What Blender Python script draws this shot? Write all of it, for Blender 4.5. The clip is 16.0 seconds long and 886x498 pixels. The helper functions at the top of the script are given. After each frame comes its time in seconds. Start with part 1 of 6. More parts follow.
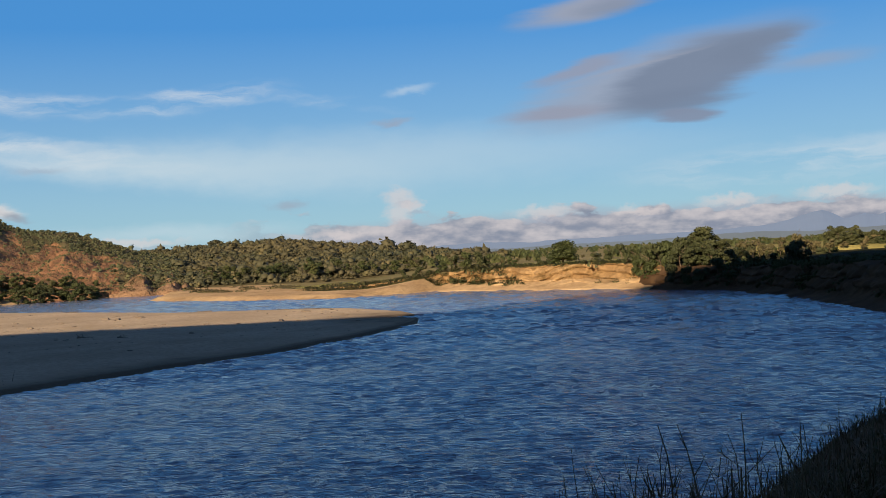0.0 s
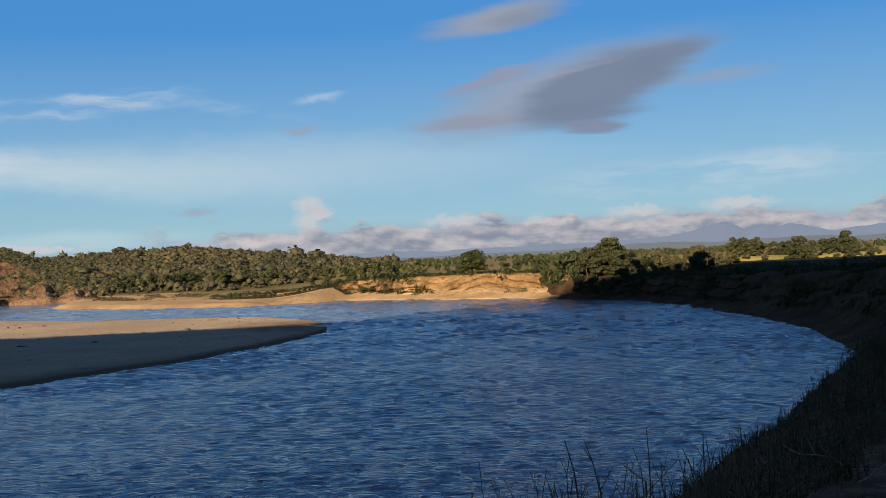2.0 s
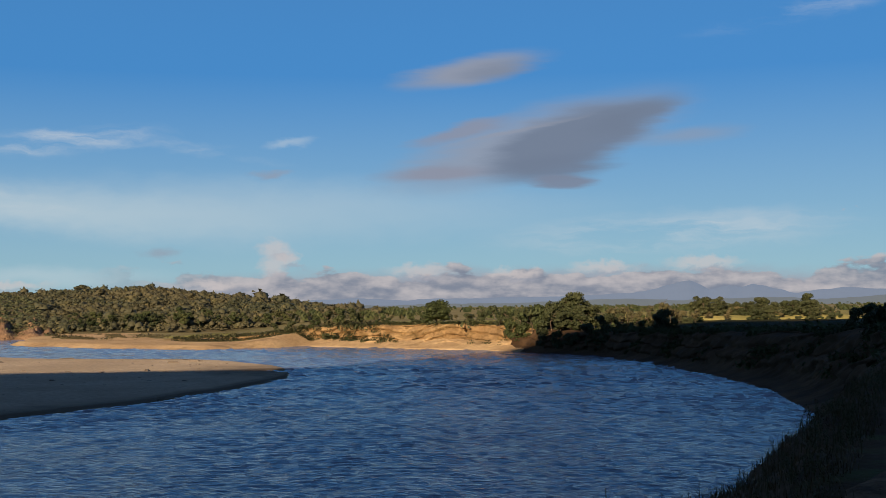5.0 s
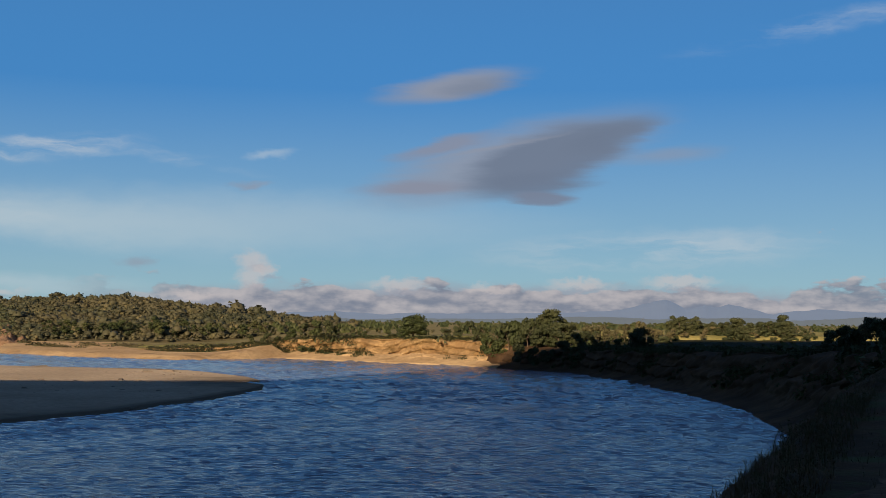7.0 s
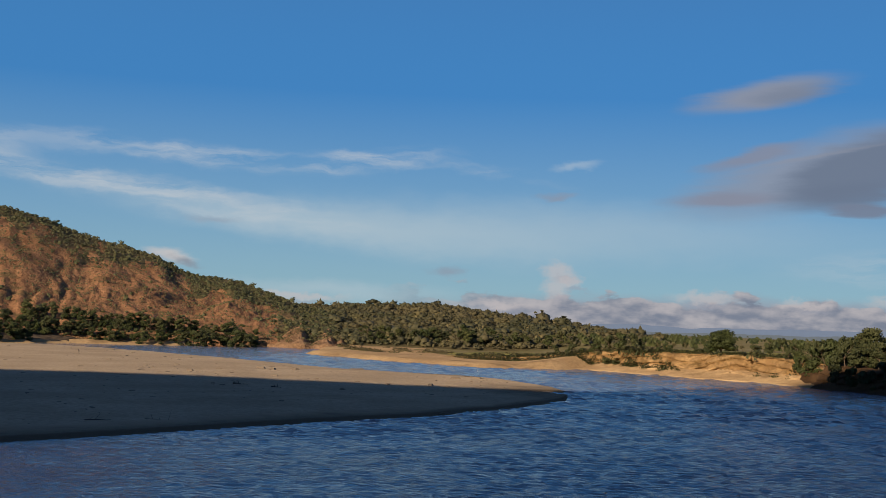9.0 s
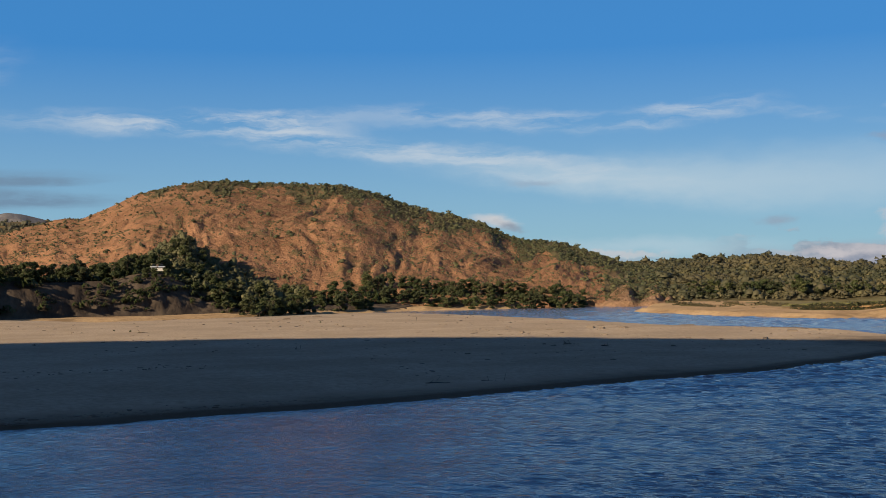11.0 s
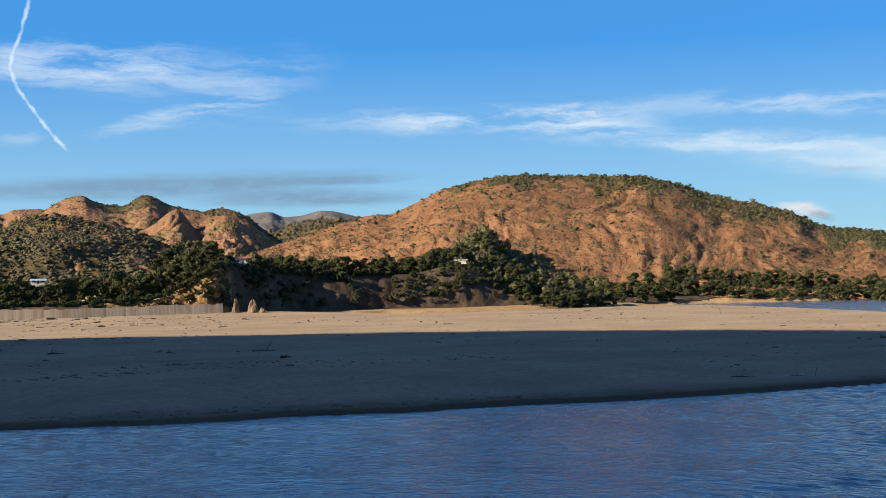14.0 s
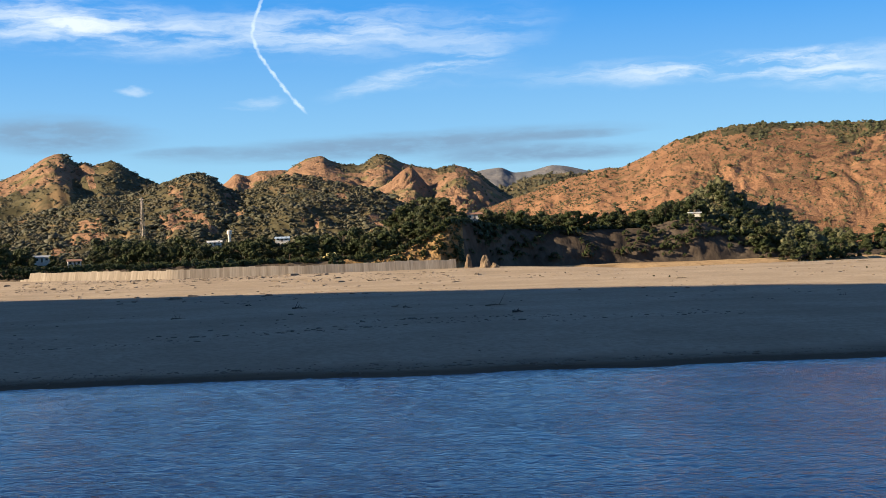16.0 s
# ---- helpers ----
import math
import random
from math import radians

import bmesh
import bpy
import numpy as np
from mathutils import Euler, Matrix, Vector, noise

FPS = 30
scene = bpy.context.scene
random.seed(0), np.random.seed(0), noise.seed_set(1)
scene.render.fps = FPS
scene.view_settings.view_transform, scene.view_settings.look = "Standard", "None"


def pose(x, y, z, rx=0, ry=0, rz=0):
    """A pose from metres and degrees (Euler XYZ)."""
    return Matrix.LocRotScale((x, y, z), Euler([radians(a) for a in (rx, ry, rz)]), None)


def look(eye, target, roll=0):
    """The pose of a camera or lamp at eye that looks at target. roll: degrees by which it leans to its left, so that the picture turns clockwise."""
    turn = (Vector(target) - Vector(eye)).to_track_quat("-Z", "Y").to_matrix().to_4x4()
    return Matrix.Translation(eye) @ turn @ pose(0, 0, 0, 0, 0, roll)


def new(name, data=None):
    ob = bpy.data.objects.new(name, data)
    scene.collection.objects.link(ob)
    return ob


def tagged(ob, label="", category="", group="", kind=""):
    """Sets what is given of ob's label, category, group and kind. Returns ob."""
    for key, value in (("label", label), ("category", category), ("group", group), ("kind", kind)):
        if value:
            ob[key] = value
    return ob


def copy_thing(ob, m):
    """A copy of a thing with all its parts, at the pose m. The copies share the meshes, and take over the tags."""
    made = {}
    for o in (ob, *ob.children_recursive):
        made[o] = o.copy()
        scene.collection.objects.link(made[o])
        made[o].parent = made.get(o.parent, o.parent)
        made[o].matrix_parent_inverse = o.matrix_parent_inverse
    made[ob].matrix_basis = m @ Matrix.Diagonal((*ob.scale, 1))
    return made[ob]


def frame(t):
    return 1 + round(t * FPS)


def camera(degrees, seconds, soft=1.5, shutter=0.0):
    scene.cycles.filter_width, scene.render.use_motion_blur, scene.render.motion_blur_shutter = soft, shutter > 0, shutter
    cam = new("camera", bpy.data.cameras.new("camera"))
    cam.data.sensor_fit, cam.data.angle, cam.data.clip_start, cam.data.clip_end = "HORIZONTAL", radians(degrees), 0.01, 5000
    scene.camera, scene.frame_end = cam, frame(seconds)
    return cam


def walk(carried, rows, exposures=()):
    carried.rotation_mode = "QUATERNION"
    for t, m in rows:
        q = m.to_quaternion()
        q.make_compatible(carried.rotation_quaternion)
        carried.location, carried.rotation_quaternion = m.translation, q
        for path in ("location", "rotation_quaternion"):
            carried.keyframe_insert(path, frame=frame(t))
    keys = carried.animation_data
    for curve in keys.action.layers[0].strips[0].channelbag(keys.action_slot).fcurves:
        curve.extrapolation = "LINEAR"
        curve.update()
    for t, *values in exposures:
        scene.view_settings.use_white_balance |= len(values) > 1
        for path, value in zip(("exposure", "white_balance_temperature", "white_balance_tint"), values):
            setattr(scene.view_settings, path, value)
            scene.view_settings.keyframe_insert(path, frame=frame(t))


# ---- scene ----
EYE_Z = 13.0
cam = camera(40.95, 16.0, soft=0.8)


def aimed(yaw, pitch, roll, lift=0.0):
    """The camera on its stand above the river: yaw to the left of north, pitch up, roll to the left, in degrees."""
    eye = Vector((0, 0, EYE_Z + lift))
    a, b = radians(yaw), radians(pitch)
    ahead = Vector((-math.sin(a) * math.cos(b), math.cos(a) * math.cos(b), math.sin(b)))
    return look(eye, eye + 100 * ahead, roll)


PATH = [
    (0, 0.000, 0.116, -2.856, 0), (0.5, 1.870, 0.195, -3.261, 0), (1, 1.122, 0.036, -3.088, 0.02),
    (1.5, -1.876, -0.085, -2.446, 0.03), (2, -4.384, 0.340, -2.524, 0.04), (2.5, -6.488, 1.206, -2.259, 0.05),
    (3, -5.645, 1.483, -1.757, 0.05), (3.5, -6.202, 1.860, -1.201, 0.07), (4, -5.481, 1.939, -1.242, 0.07),
    (6.5, -7.265, 3.856, 0.589, 0.05), (7, -7.145, 3.400, 0.541, 0.05), (7.5, -7.372, 0.691, 1.114, 0.04),
    (8, -3.499, 1.814, 1.779, 0.04), (8.5, 0.728, 3.968, 2.672, 0.04), (9, 7.568, 3.630, 2.091, 0.04),
    (9.5, 12.763, 3.116, 0.763, 0.04), (10, 15.968, 2.704, -0.078, 0.04), (10.2, 17.435, 2.454, -0.035, 0.04),
    (12.3, 28.193, 0.672, -1.896, 0.04), (12.5, 28.333, 0.690, -1.589, 0.04), (13, 31.013, 0.519, -2.008, 0.04),
    (13.5, 34.114, 1.534, -1.793, 0.04), (14, 37.458, 1.323, -1.123, 0.04), (14.5, 40.198, 1.027, -0.920, 0.04),
    (15, 43.122, 0.605, -0.797, 0.04), (15.5, 45.241, -0.115, -1.460, 0.04), (16, 48.618, -0.585, -1.808, 0.04),
]
walk(cam, [(t, aimed(*p)) for t, *p in PATH], exposures=[(0, 0.15, 6750, 10), (4, 0, 6750, 10), (7.5, -0.15, 6750, 10), (8, -0.02, 6750, 10), (8.5, -0.12, 6700, 10), (9, -0.21, 6650, 10), (10.2, -0.18, 6600, 10), (12.3, 0.32, 6300, 7), (14, 0.42, 6300, 7), (16, 0.58, 6300, 7)])

# ---- sun, sky and clouds ----
SUN_BEARING, SUN_HEIGHT = 208.0, 23.0
sun = new("sun", bpy.data.lights.new("sun", "SUN"))
sun.data.energy, sun.data.angle, sun.data.color = 8.0, radians(0.35), (1.0, 0.77, 0.53)
_b, _h = radians(SUN_BEARING), radians(SUN_HEIGHT)
sun.matrix_world = look((100 * math.sin(_b) * math.cos(_h), 100 * math.cos(_b) * math.cos(_h), 100 * math.sin(_h)), (0, 0, 0))

world = bpy.data.worlds.new("sky")
scene.world = world
world.use_nodes = True
WT = world.node_tree
WT.nodes.clear()


def node(tree, kind, **sets):
    n = tree.nodes.new(kind)
    for key, value in sets.items():
        if key in n.inputs:
            n.inputs[key].default_value = value
    return n


def math_node(tree, op, a, b=None, c=None, clamp=False):
    n = tree.nodes.new("ShaderNodeMath")
    n.operation, n.use_clamp = op, clamp
    for i, v in enumerate((a, b, c)):
        if v is None:
            continue
        if isinstance(v, (int, float)):
            n.inputs[i].default_value = v
        else:
            tree.links.new(v, n.inputs[i])
    return n.outputs[0]


def vec_node(tree, op, a, b=None):
    n = tree.nodes.new("ShaderNodeVectorMath")
    n.operation = op
    for i, v in enumerate((a, b)):
        if v is None:
            continue
        if isinstance(v, tuple):
            n.inputs[i].default_value = v
        else:
            tree.links.new(v, n.inputs[i])
    return n.outputs["Value"] if op in ("LENGTH", "DOT_PRODUCT") else n.outputs[0]


def ramp_between(tree, value, lo, hi, out0=0.0, out1=1.0, smooth=True):
    n = tree.nodes.new("ShaderNodeMapRange")
    n.interpolation_type = "SMOOTHSTEP" if smooth else "LINEAR"
    tree.links.new(value, n.inputs[0])
    n.inputs[1].default_value, n.inputs[2].default_value = lo, hi
    n.inputs[3].default_value, n.inputs[4].default_value = out0, out1
    return n.outputs[0]


def noise_node(tree, vector, scale, detail=4.0, rough=0.5, colour=False):
    n = tree.nodes.new("ShaderNodeTexNoise")
    n.inputs["Scale"].default_value, n.inputs["Detail"].default_value = scale, detail
    n.inputs["Roughness"].default_value = rough
    if vector is not None:
        tree.links.new(vector, n.inputs["Vector"])
    return n.outputs["Color" if colour else "Fac"]


def mix_colour(tree, fac, a, b):
    n = tree.nodes.new("ShaderNodeMix")
    n.data_type = "RGBA"
    for sock, v in ((n.inputs["Factor"], fac), (n.inputs[6], a), (n.inputs[7], b)):
        if isinstance(v, (int, float)):
            sock.default_value = v
        elif isinstance(v, tuple):
            sock.default_value = (*v, 1.0)
        else:
            tree.links.new(v, sock)
    return n.outputs[2]


def stretched(tree, vector, scale):
    return vec_node(tree, "MULTIPLY", vector, scale)


sky = WT.nodes.new("ShaderNodeTexSky")
sky.sky_type, sky.sun_disc = "NISHITA", False
sky.sun_elevation, sky.sun_rotation = radians(SUN_HEIGHT), radians(SUN_BEARING)
sky.altitude, sky.air_density, sky.dust_density, sky.ozone_density = 100, 1.0, 0.6, 2.5
SKY_STRENGTH = 0.07
way = WT.nodes.new("ShaderNodeTexCoord").outputs["Generated"]
sep = WT.nodes.new("ShaderNodeSeparateXYZ")
WT.links.new(way, sep.inputs[0])
bearing = math_node(WT, "MULTIPLY", math_node(WT, "ARCTAN2", sep.outputs[0], sep.outputs[1]), 57.29578)
height = math_node(WT, "MULTIPLY", math_node(WT, "ARCSINE", sep.outputs[2]), 57.29578)
comb = WT.nodes.new("ShaderNodeCombineXYZ")
WT.links.new(bearing, comb.inputs[0])
WT.links.new(height, comb.inputs[1])
place = comb.outputs[0]
# ragged edges for every cloud: a fine and a coarse warp of the directions
warp = vec_node(WT, "SUBTRACT", noise_node(WT, stretched(WT, place, (0.5, 1.2, 1.0)), 1.0, 5.0, 0.55, colour=True), (0.5, 0.5, 0.5))
soft_place = vec_node(WT, "ADD", place, vec_node(WT, "MULTIPLY", warp, (2.4, 0.9, 0.0)))
puff = vec_node(WT, "SUBTRACT", noise_node(WT, stretched(WT, place, (0.9, 1.4, 1.0)), 1.3, 6.0, 0.6, colour=True), (0.5, 0.5, 0.5))
puff_place = vec_node(WT, "ADD", place, vec_node(WT, "MULTIPLY", puff, (1.6, 1.1, 0.0)))
wisp = noise_node(WT, stretched(WT, soft_place, (0.16, 1.1, 1.0)), 1.0, 5.0, 0.6)
grain = noise_node(WT, stretched(WT, place, (0.35, 1.3, 1.0)), 1.6, 5.0, 0.6)

tint = vec_node(WT, "MULTIPLY", sky.outputs[0], (0.5 * SKY_STRENGTH, 0.82 * SKY_STRENGTH, 1.28 * SKY_STRENGTH))
# the even blue of clear air, paler towards the horizon
air = mix_colour(WT, ramp_between(WT, height, 0, 11, smooth=False), (0.36, 0.58, 0.66), (0.055, 0.265, 0.63))
air = mix_colour(WT, ramp_between(WT, height, 11, 30), air, (0.082, 0.165, 0.37))
# above the view the sky is dimmed to keep shaded ground dark
air = mix_colour(WT, ramp_between(WT, height, 32, 62), air, (0.014, 0.026, 0.054))
colour = mix_colour(WT, 0.8, tint, air)
# thin grey cloud added overhead, out of view, to tone the skylight
overhead = noise_node(WT, way, 2.6, 5.0, 0.6)
cover = math_node(WT, "MULTIPLY", ramp_between(WT, overhead, 0.4, 0.62), ramp_between(WT, height, 34, 52, 0.0, 0.5))
colour = mix_colour(WT, cover, colour, (0.085, 0.085, 0.095))


def cloud(colour, az, el, half_w, half_h, tilt, tone, opacity, inner=0.25, outer=1.1, at=None, texture=None):
    """One cloud: a soft ellipse about a direction, with warped edges, laid over the sky's colour."""
    n = WT.nodes.new("ShaderNodeMapping")
    n.vector_type = "TEXTURE"
    WT.links.new(at or soft_place, n.inputs[0])
    n.inputs["Location"].default_value = (az, el, 0)
    n.inputs["Rotation"].default_value = (0, 0, radians(tilt))
    n.inputs["Scale"].default_value = (half_w, half_h, 1)
    mask = ramp_between(WT, vec_node(WT, "LENGTH", n.outputs[0]), inner, outer, opacity, 0.0)
    if texture is not None:
        mask = math_node(WT, "MULTIPLY", mask, texture)
    return mix_colour(WT, mask, colour, tone)


veil = ramp_between(WT, wisp, 0.35, 0.68)
fleck_thick = ramp_between(WT, grain, 0.3, 0.6, 0.6, 1.0)
WHITE, PALE, GREY, PINK = (0.62, 0.67, 0.72), (0.42, 0.55, 0.7), (0.165, 0.215, 0.315), (0.3, 0.33, 0.415)
# high thin veils: bearing, height, half length, half thickness, tilt, opacity
HAZES = ((-2.1, 4.74, 17.0, 1.69, -1, 0.42), (-15.3, 4.57, 11.5, 0.98, -8, 0.4), (-8.2, 4.28, 11.5, 1.23, -5, 0.35), (-14.4, 4.81, 11.5, 1.09, -4, 0.3),
          (-12.9, 1.44, 7.1, 0.60, 0, 0.5))
VEILS = ((-11.4, 7.76, 4.5, 0.60, 6, 0.75), (-17.7, 7.47, 6.1, 0.60, -3, 0.45), (-31.2, 7.27, 4.4, 0.82, -4, 0.6), (-21.9, 7.77, 7.2, 0.65, -3, 0.5),
          (-20.0, 5.51, 10.4, 0.82, -7, 0.6), (-33.2, 7.61, 6.3, 0.55, 2, 0.85), (-27.2, 6.51, 11.5, 0.65, -5, 0.6), (-46.7, 9.15, 4.4, 1.64, 18, 0.35),
          (-65.1, 10.19, 7.2, 1.50, -4, 1.0), (-54.4, 9.96, 8.9, 1.42, 0, 0.75), (-49.3, 7.92, 5.0, 0.55, 12, 0.85), (-57.4, 6.57, 1.6, 0.27, 3, 0.5),
          (-35.9, 7.47, 10.5, 0.71, 0, 0.65), (17.0, 3.35, 8.7, 1.09, 2, 0.6), (-5.7, 7.46, 4.4, 0.38, -9, 0.3), (24.9, 13.60, 7.0, 0.60, 9, 0.3))
for az, el, w, h, tilt, op in HAZES:
    colour = cloud(colour, az, el, w, h, tilt, (0.5, 0.62, 0.7), op, 0.0, 1.2)
for az, el, w, h, tilt, op in VEILS:
    colour = cloud(colour, az, el, w, h, tilt, WHITE, op, 0.1, 1.2, texture=veil)
# small flecks
FLECKS = ((-1.2, 7.81, 1.5, 0.27, 10, PALE, 0.6), (-2.3, 6.32, 1.0, 0.22, 5, PINK, 0.6), (-20.3, 2.83, 1.2, 0.38, -9, (0.6, 0.6, 0.62), 0.95), (-19.7, 2.54, 0.8, 0.25, -13, (0.27, 0.31, 0.38), 0.8),
          (-7.3, 2.54, 0.9, 0.30, -3, PINK, 0.55), (-63.1, 7.26, 0.8, 0.22, -2, WHITE, 0.4), (-18.6, 4.66, 1.6, 0.22, 0, PINK, 0.35))
for az, el, w, h, tilt, tone, op in FLECKS:
    colour = cloud(colour, az, el, w, h, tilt, tone, op, 0.1, 1.2)
# the two lens-shaped clouds, combed out along the wind
combed = vec_node(WT, "SUBTRACT", noise_node(WT, stretched(WT, place, (0.22, 1.5, 1.0)), 1.0, 5.0, 0.6, colour=True), (0.5, 0.5, 0.5))
lens_place = vec_node(WT, "ADD", place, vec_node(WT, "MULTIPLY", combed, (2.6, 0.55, 0.0)))
LENSES = ((7.5, 11.24, 4.2, 0.82, 10, PINK, 0.9, 0.3, 1.1), (8.6, 11.24, 2.6, 0.55, 8, GREY, 0.5, 0.1, 1.15), (10.6, 7.76, 8.3, 1.80, 14, PINK, 0.8, 0.35, 1.1), (7.1, 8.35, 3.0, 0.49, 14, (0.27, 0.295, 0.39), 0.8, 0.3, 1.1),
          (5.8, 6.30, 3.4, 0.44, 3, (0.27, 0.295, 0.39), 0.85, 0.3, 1.1), (12.3, 7.82, 5.2, 1.64, 17, GREY, 0.9, 0.5, 1.06), (15.4, 8.92, 2.8, 0.87, 16, GREY, 0.8, 0.3, 1.1), (11.3, 6.52, 3.6, 0.82, 3, GREY, 0.85, 0.3, 1.08),
          (11.9, 5.87, 1.9, 0.44, 0, (0.2, 0.245, 0.35), 0.9, 0.4, 1.05), (17.8, 7.86, 3.0, 0.46, 5, PINK, 0.5, 0.1, 1.2), (9.5, 8.29, 4.1, 0.14, 12, PINK, 0.5, 0.0, 1.2))
for az, el, w, h, tilt, tone, op, inner, outer in LENSES:
    colour = cloud(colour, az, el, w, h, tilt, tone, op, inner, outer, at=lens_place)
# the low bank of grey cloud over the western mountains
GREYS = ((-66.5, 5.20, 5.2, 1.09, -2, 0.95), (-50.8, 4.49, 12.9, 0.71, 2, 0.95), (-42.6, 4.67, 4.1, 0.27, 1, 0.8), (-43.7, 3.90, 7.1, 0.49, 0, 0.9),
          (-60.7, 4.36, 3.0, 0.33, 4, 0.6))
for az, el, w, h, tilt, op in GREYS:
    colour = cloud(colour, az, el, w, h, tilt, (0.17, 0.27, 0.39), op, 0.3, 1.1, at=lens_place, texture=fleck_thick)
# the heap clouds along the northern horizon
colour = cloud(colour, 10, 0.3, 24, 1.6, 0, (0.33, 0.375, 0.465), 0.9, 0.55, 1.1)
heap = stretched(WT, place, (0.42, 0.95, 1.0))
body = noise_node(WT, heap, 0.8, 5.0, 0.52)
above = noise_node(WT, vec_node(WT, "ADD", heap, (-0.06, 0.26, 0.0)), 0.8, 5.0, 0.52)
lit = ramp_between(WT, math_node(WT, "SUBTRACT", body, above), -0.14, 0.16)
ceiling_line = ramp_between(WT, height, 0.5, 2.4, 0.2, 0.72, smooth=False)
heaps = ramp_between(WT, math_node(WT, "SUBTRACT", body, ceiling_line), 0.0, 0.07)
span = math_node(WT, "MULTIPLY", ramp_between(WT, bearing, -12, -3), ramp_between(WT, bearing, 60, 40))
tone = mix_colour(WT, lit, (0.2, 0.235, 0.32), (0.52, 0.495, 0.525))
colour = mix_colour(WT, math_node(WT, "MULTIPLY", heaps, math_node(WT, "MULTIPLY", span, 0.9)), colour, tone)
for az, el, w, h in ((-2.0, 2.7, 1.0, 0.55), (-2.1, 1.9, 0.9, 0.7), (-1.4, 2.3, 0.7, 0.4), (5, 1.65, 1.9, 0.35), (9.5, 1.5, 1.6, 0.3), (13.8, 1.7, 2.0, 0.35), (18.5, 1.9, 2.2, 0.35), (-5, 1.05, 2.0, 0.3), (-14.5, 1.1, 3, 0.3)):
    colour = cloud(colour, az, el, w, h, 0, (0.62, 0.57, 0.58), 0.6, 0.2, 1.1, at=puff_place)
    colour = cloud(colour, az + 0.3, el - 0.3, w * 0.8, h * 0.5, 0, (0.36, 0.38, 0.46), 0.5, 0.1, 1.1, at=puff_place)
# a condensation trail
trail = [(-56.54, 12.96), (-56.92, 11.42), (-57.29, 10.51), (-57.43, 9.73), (-57.18, 9.02), (-56.73, 8.33), (-56.27, 7.69), (-55.7, 6.89), (-55.0, 6.15)]
trail_place = vec_node(WT, "ADD", place, vec_node(WT, "MULTIPLY", vec_node(WT, "SUBTRACT", noise_node(WT, place, 3.0, 4.0, 0.6, colour=True), (0.5, 0.5, 0.5)), (0.25, 0.25, 0.0)))
for (a0, e0), (a1, e1) in zip(trail, trail[1:]):
    half, lean = math.hypot(a1 - a0, e1 - e0) / 2, math.degrees(math.atan2(e1 - e0, a1 - a0))
    colour = cloud(colour, (a0 + a1) / 2, (e0 + e1) / 2, half * 1.5, 0.13, lean, (0.66, 0.74, 0.82), 0.6, 0.1, 1.0, at=trail_place)
ground_dim = ramp_between(WT, height, -3, 0, 0.25, 1.0)
back = WT.nodes.new("ShaderNodeBackground")
scaled = vec_node(WT, "SCALE", colour)
WT.links.new(ground_dim, scaled.node.inputs["Scale"])
WT.links.new(scaled, back.inputs["Color"])
back.inputs["Strength"].default_value = 1.0
WT.links.new(back.outputs[0], WT.nodes.new("ShaderNodeOutputWorld").inputs[0])

# ---- materials ----


def material(name):
    m = bpy.data.materials.new(name)
    m.use_nodes = True
    tree = m.node_tree
    bsdf = tree.nodes["Principled BSDF"]
    where = tree.nodes.new("ShaderNodeTexCoord").outputs["Object"]
    return m, tree, bsdf, where


def bump_on(tree, bsdf, heights, strength, distance):
    n = tree.nodes.new("ShaderNodeBump")
    n.inputs["Strength"].default_value, n.inputs["Distance"].default_value = strength, distance
    tree.links.new(heights, n.inputs["Height"])
    tree.links.new(n.outputs[0], bsdf.inputs["Normal"])


def surface(name, dark, light, scale, rough=0.9, bump=0.5, bump_size=0.1, fine=None, stain=None, stretch=(1, 1, 1), wet=False, each=False):
    """A dull surface whose colour varies at two scales, with relief."""
    m, tree, bsdf, where = material(name)
    if each:  # every piece has its own part of the pattern
        shift = math_node(tree, "MULTIPLY", tree.nodes.new("ShaderNodeObjectInfo").outputs["Random"], 60.0)
        where = vec_node(tree, "ADD", where, shift)
    if stretch != (1, 1, 1):
        where = stretched(tree, where, stretch)
    broad = ramp_between(tree, noise_node(tree, where, scale, 5.0, 0.6), 0.3, 0.7)
    detail = noise_node(tree, where, fine or scale * 12, 4.0, 0.65)
    c = mix_colour(tree, broad, dark, light)
    c = mix_colour(tree, ramp_between(tree, detail, 0.35, 0.7, 0.0, 0.45), c, tuple(0.55 * v for v in dark))
    if stain:
        c = mix_colour(tree, ramp_between(tree, noise_node(tree, where, stain[1], 4.0, 0.6), 0.52, 0.66, 0.0, stain[2]), c, stain[0])
    if wet:  # soaked sand along the water line
        split = tree.nodes.new("ShaderNodeSeparateXYZ")
        tree.links.new(where, split.inputs[0])
        level = math_node(tree, "MULTIPLY_ADD", detail, 0.25, split.outputs[2])
        c = mix_colour(tree, ramp_between(tree, level, 0.42, 0.7, 0.85, 0.0), c, (0.07, 0.055, 0.04))
        turned = tree.nodes.new("ShaderNodeMapping")
        turned.inputs["Rotation"].default_value = (0, 0, radians(-57))
        tree.links.new(where, turned.inputs[0])
        streak = noise_node(tree, stretched(tree, turned.outputs[0], (0.012, 0.11, 1)), 1.0, 6.0, 0.65)
        c = mix_colour(tree, ramp_between(tree, streak, 0.5, 0.68, 0.0, 0.4), c, (0.24, 0.19, 0.13))
    tree.links.new(c, bsdf.inputs["Base Color"])
    bsdf.inputs["Roughness"].default_value = rough
    bsdf.inputs["Specular IOR Level"].default_value = 0.04
    if bump:
        bump_on(tree, bsdf, detail, bump, bump_size)
    return m


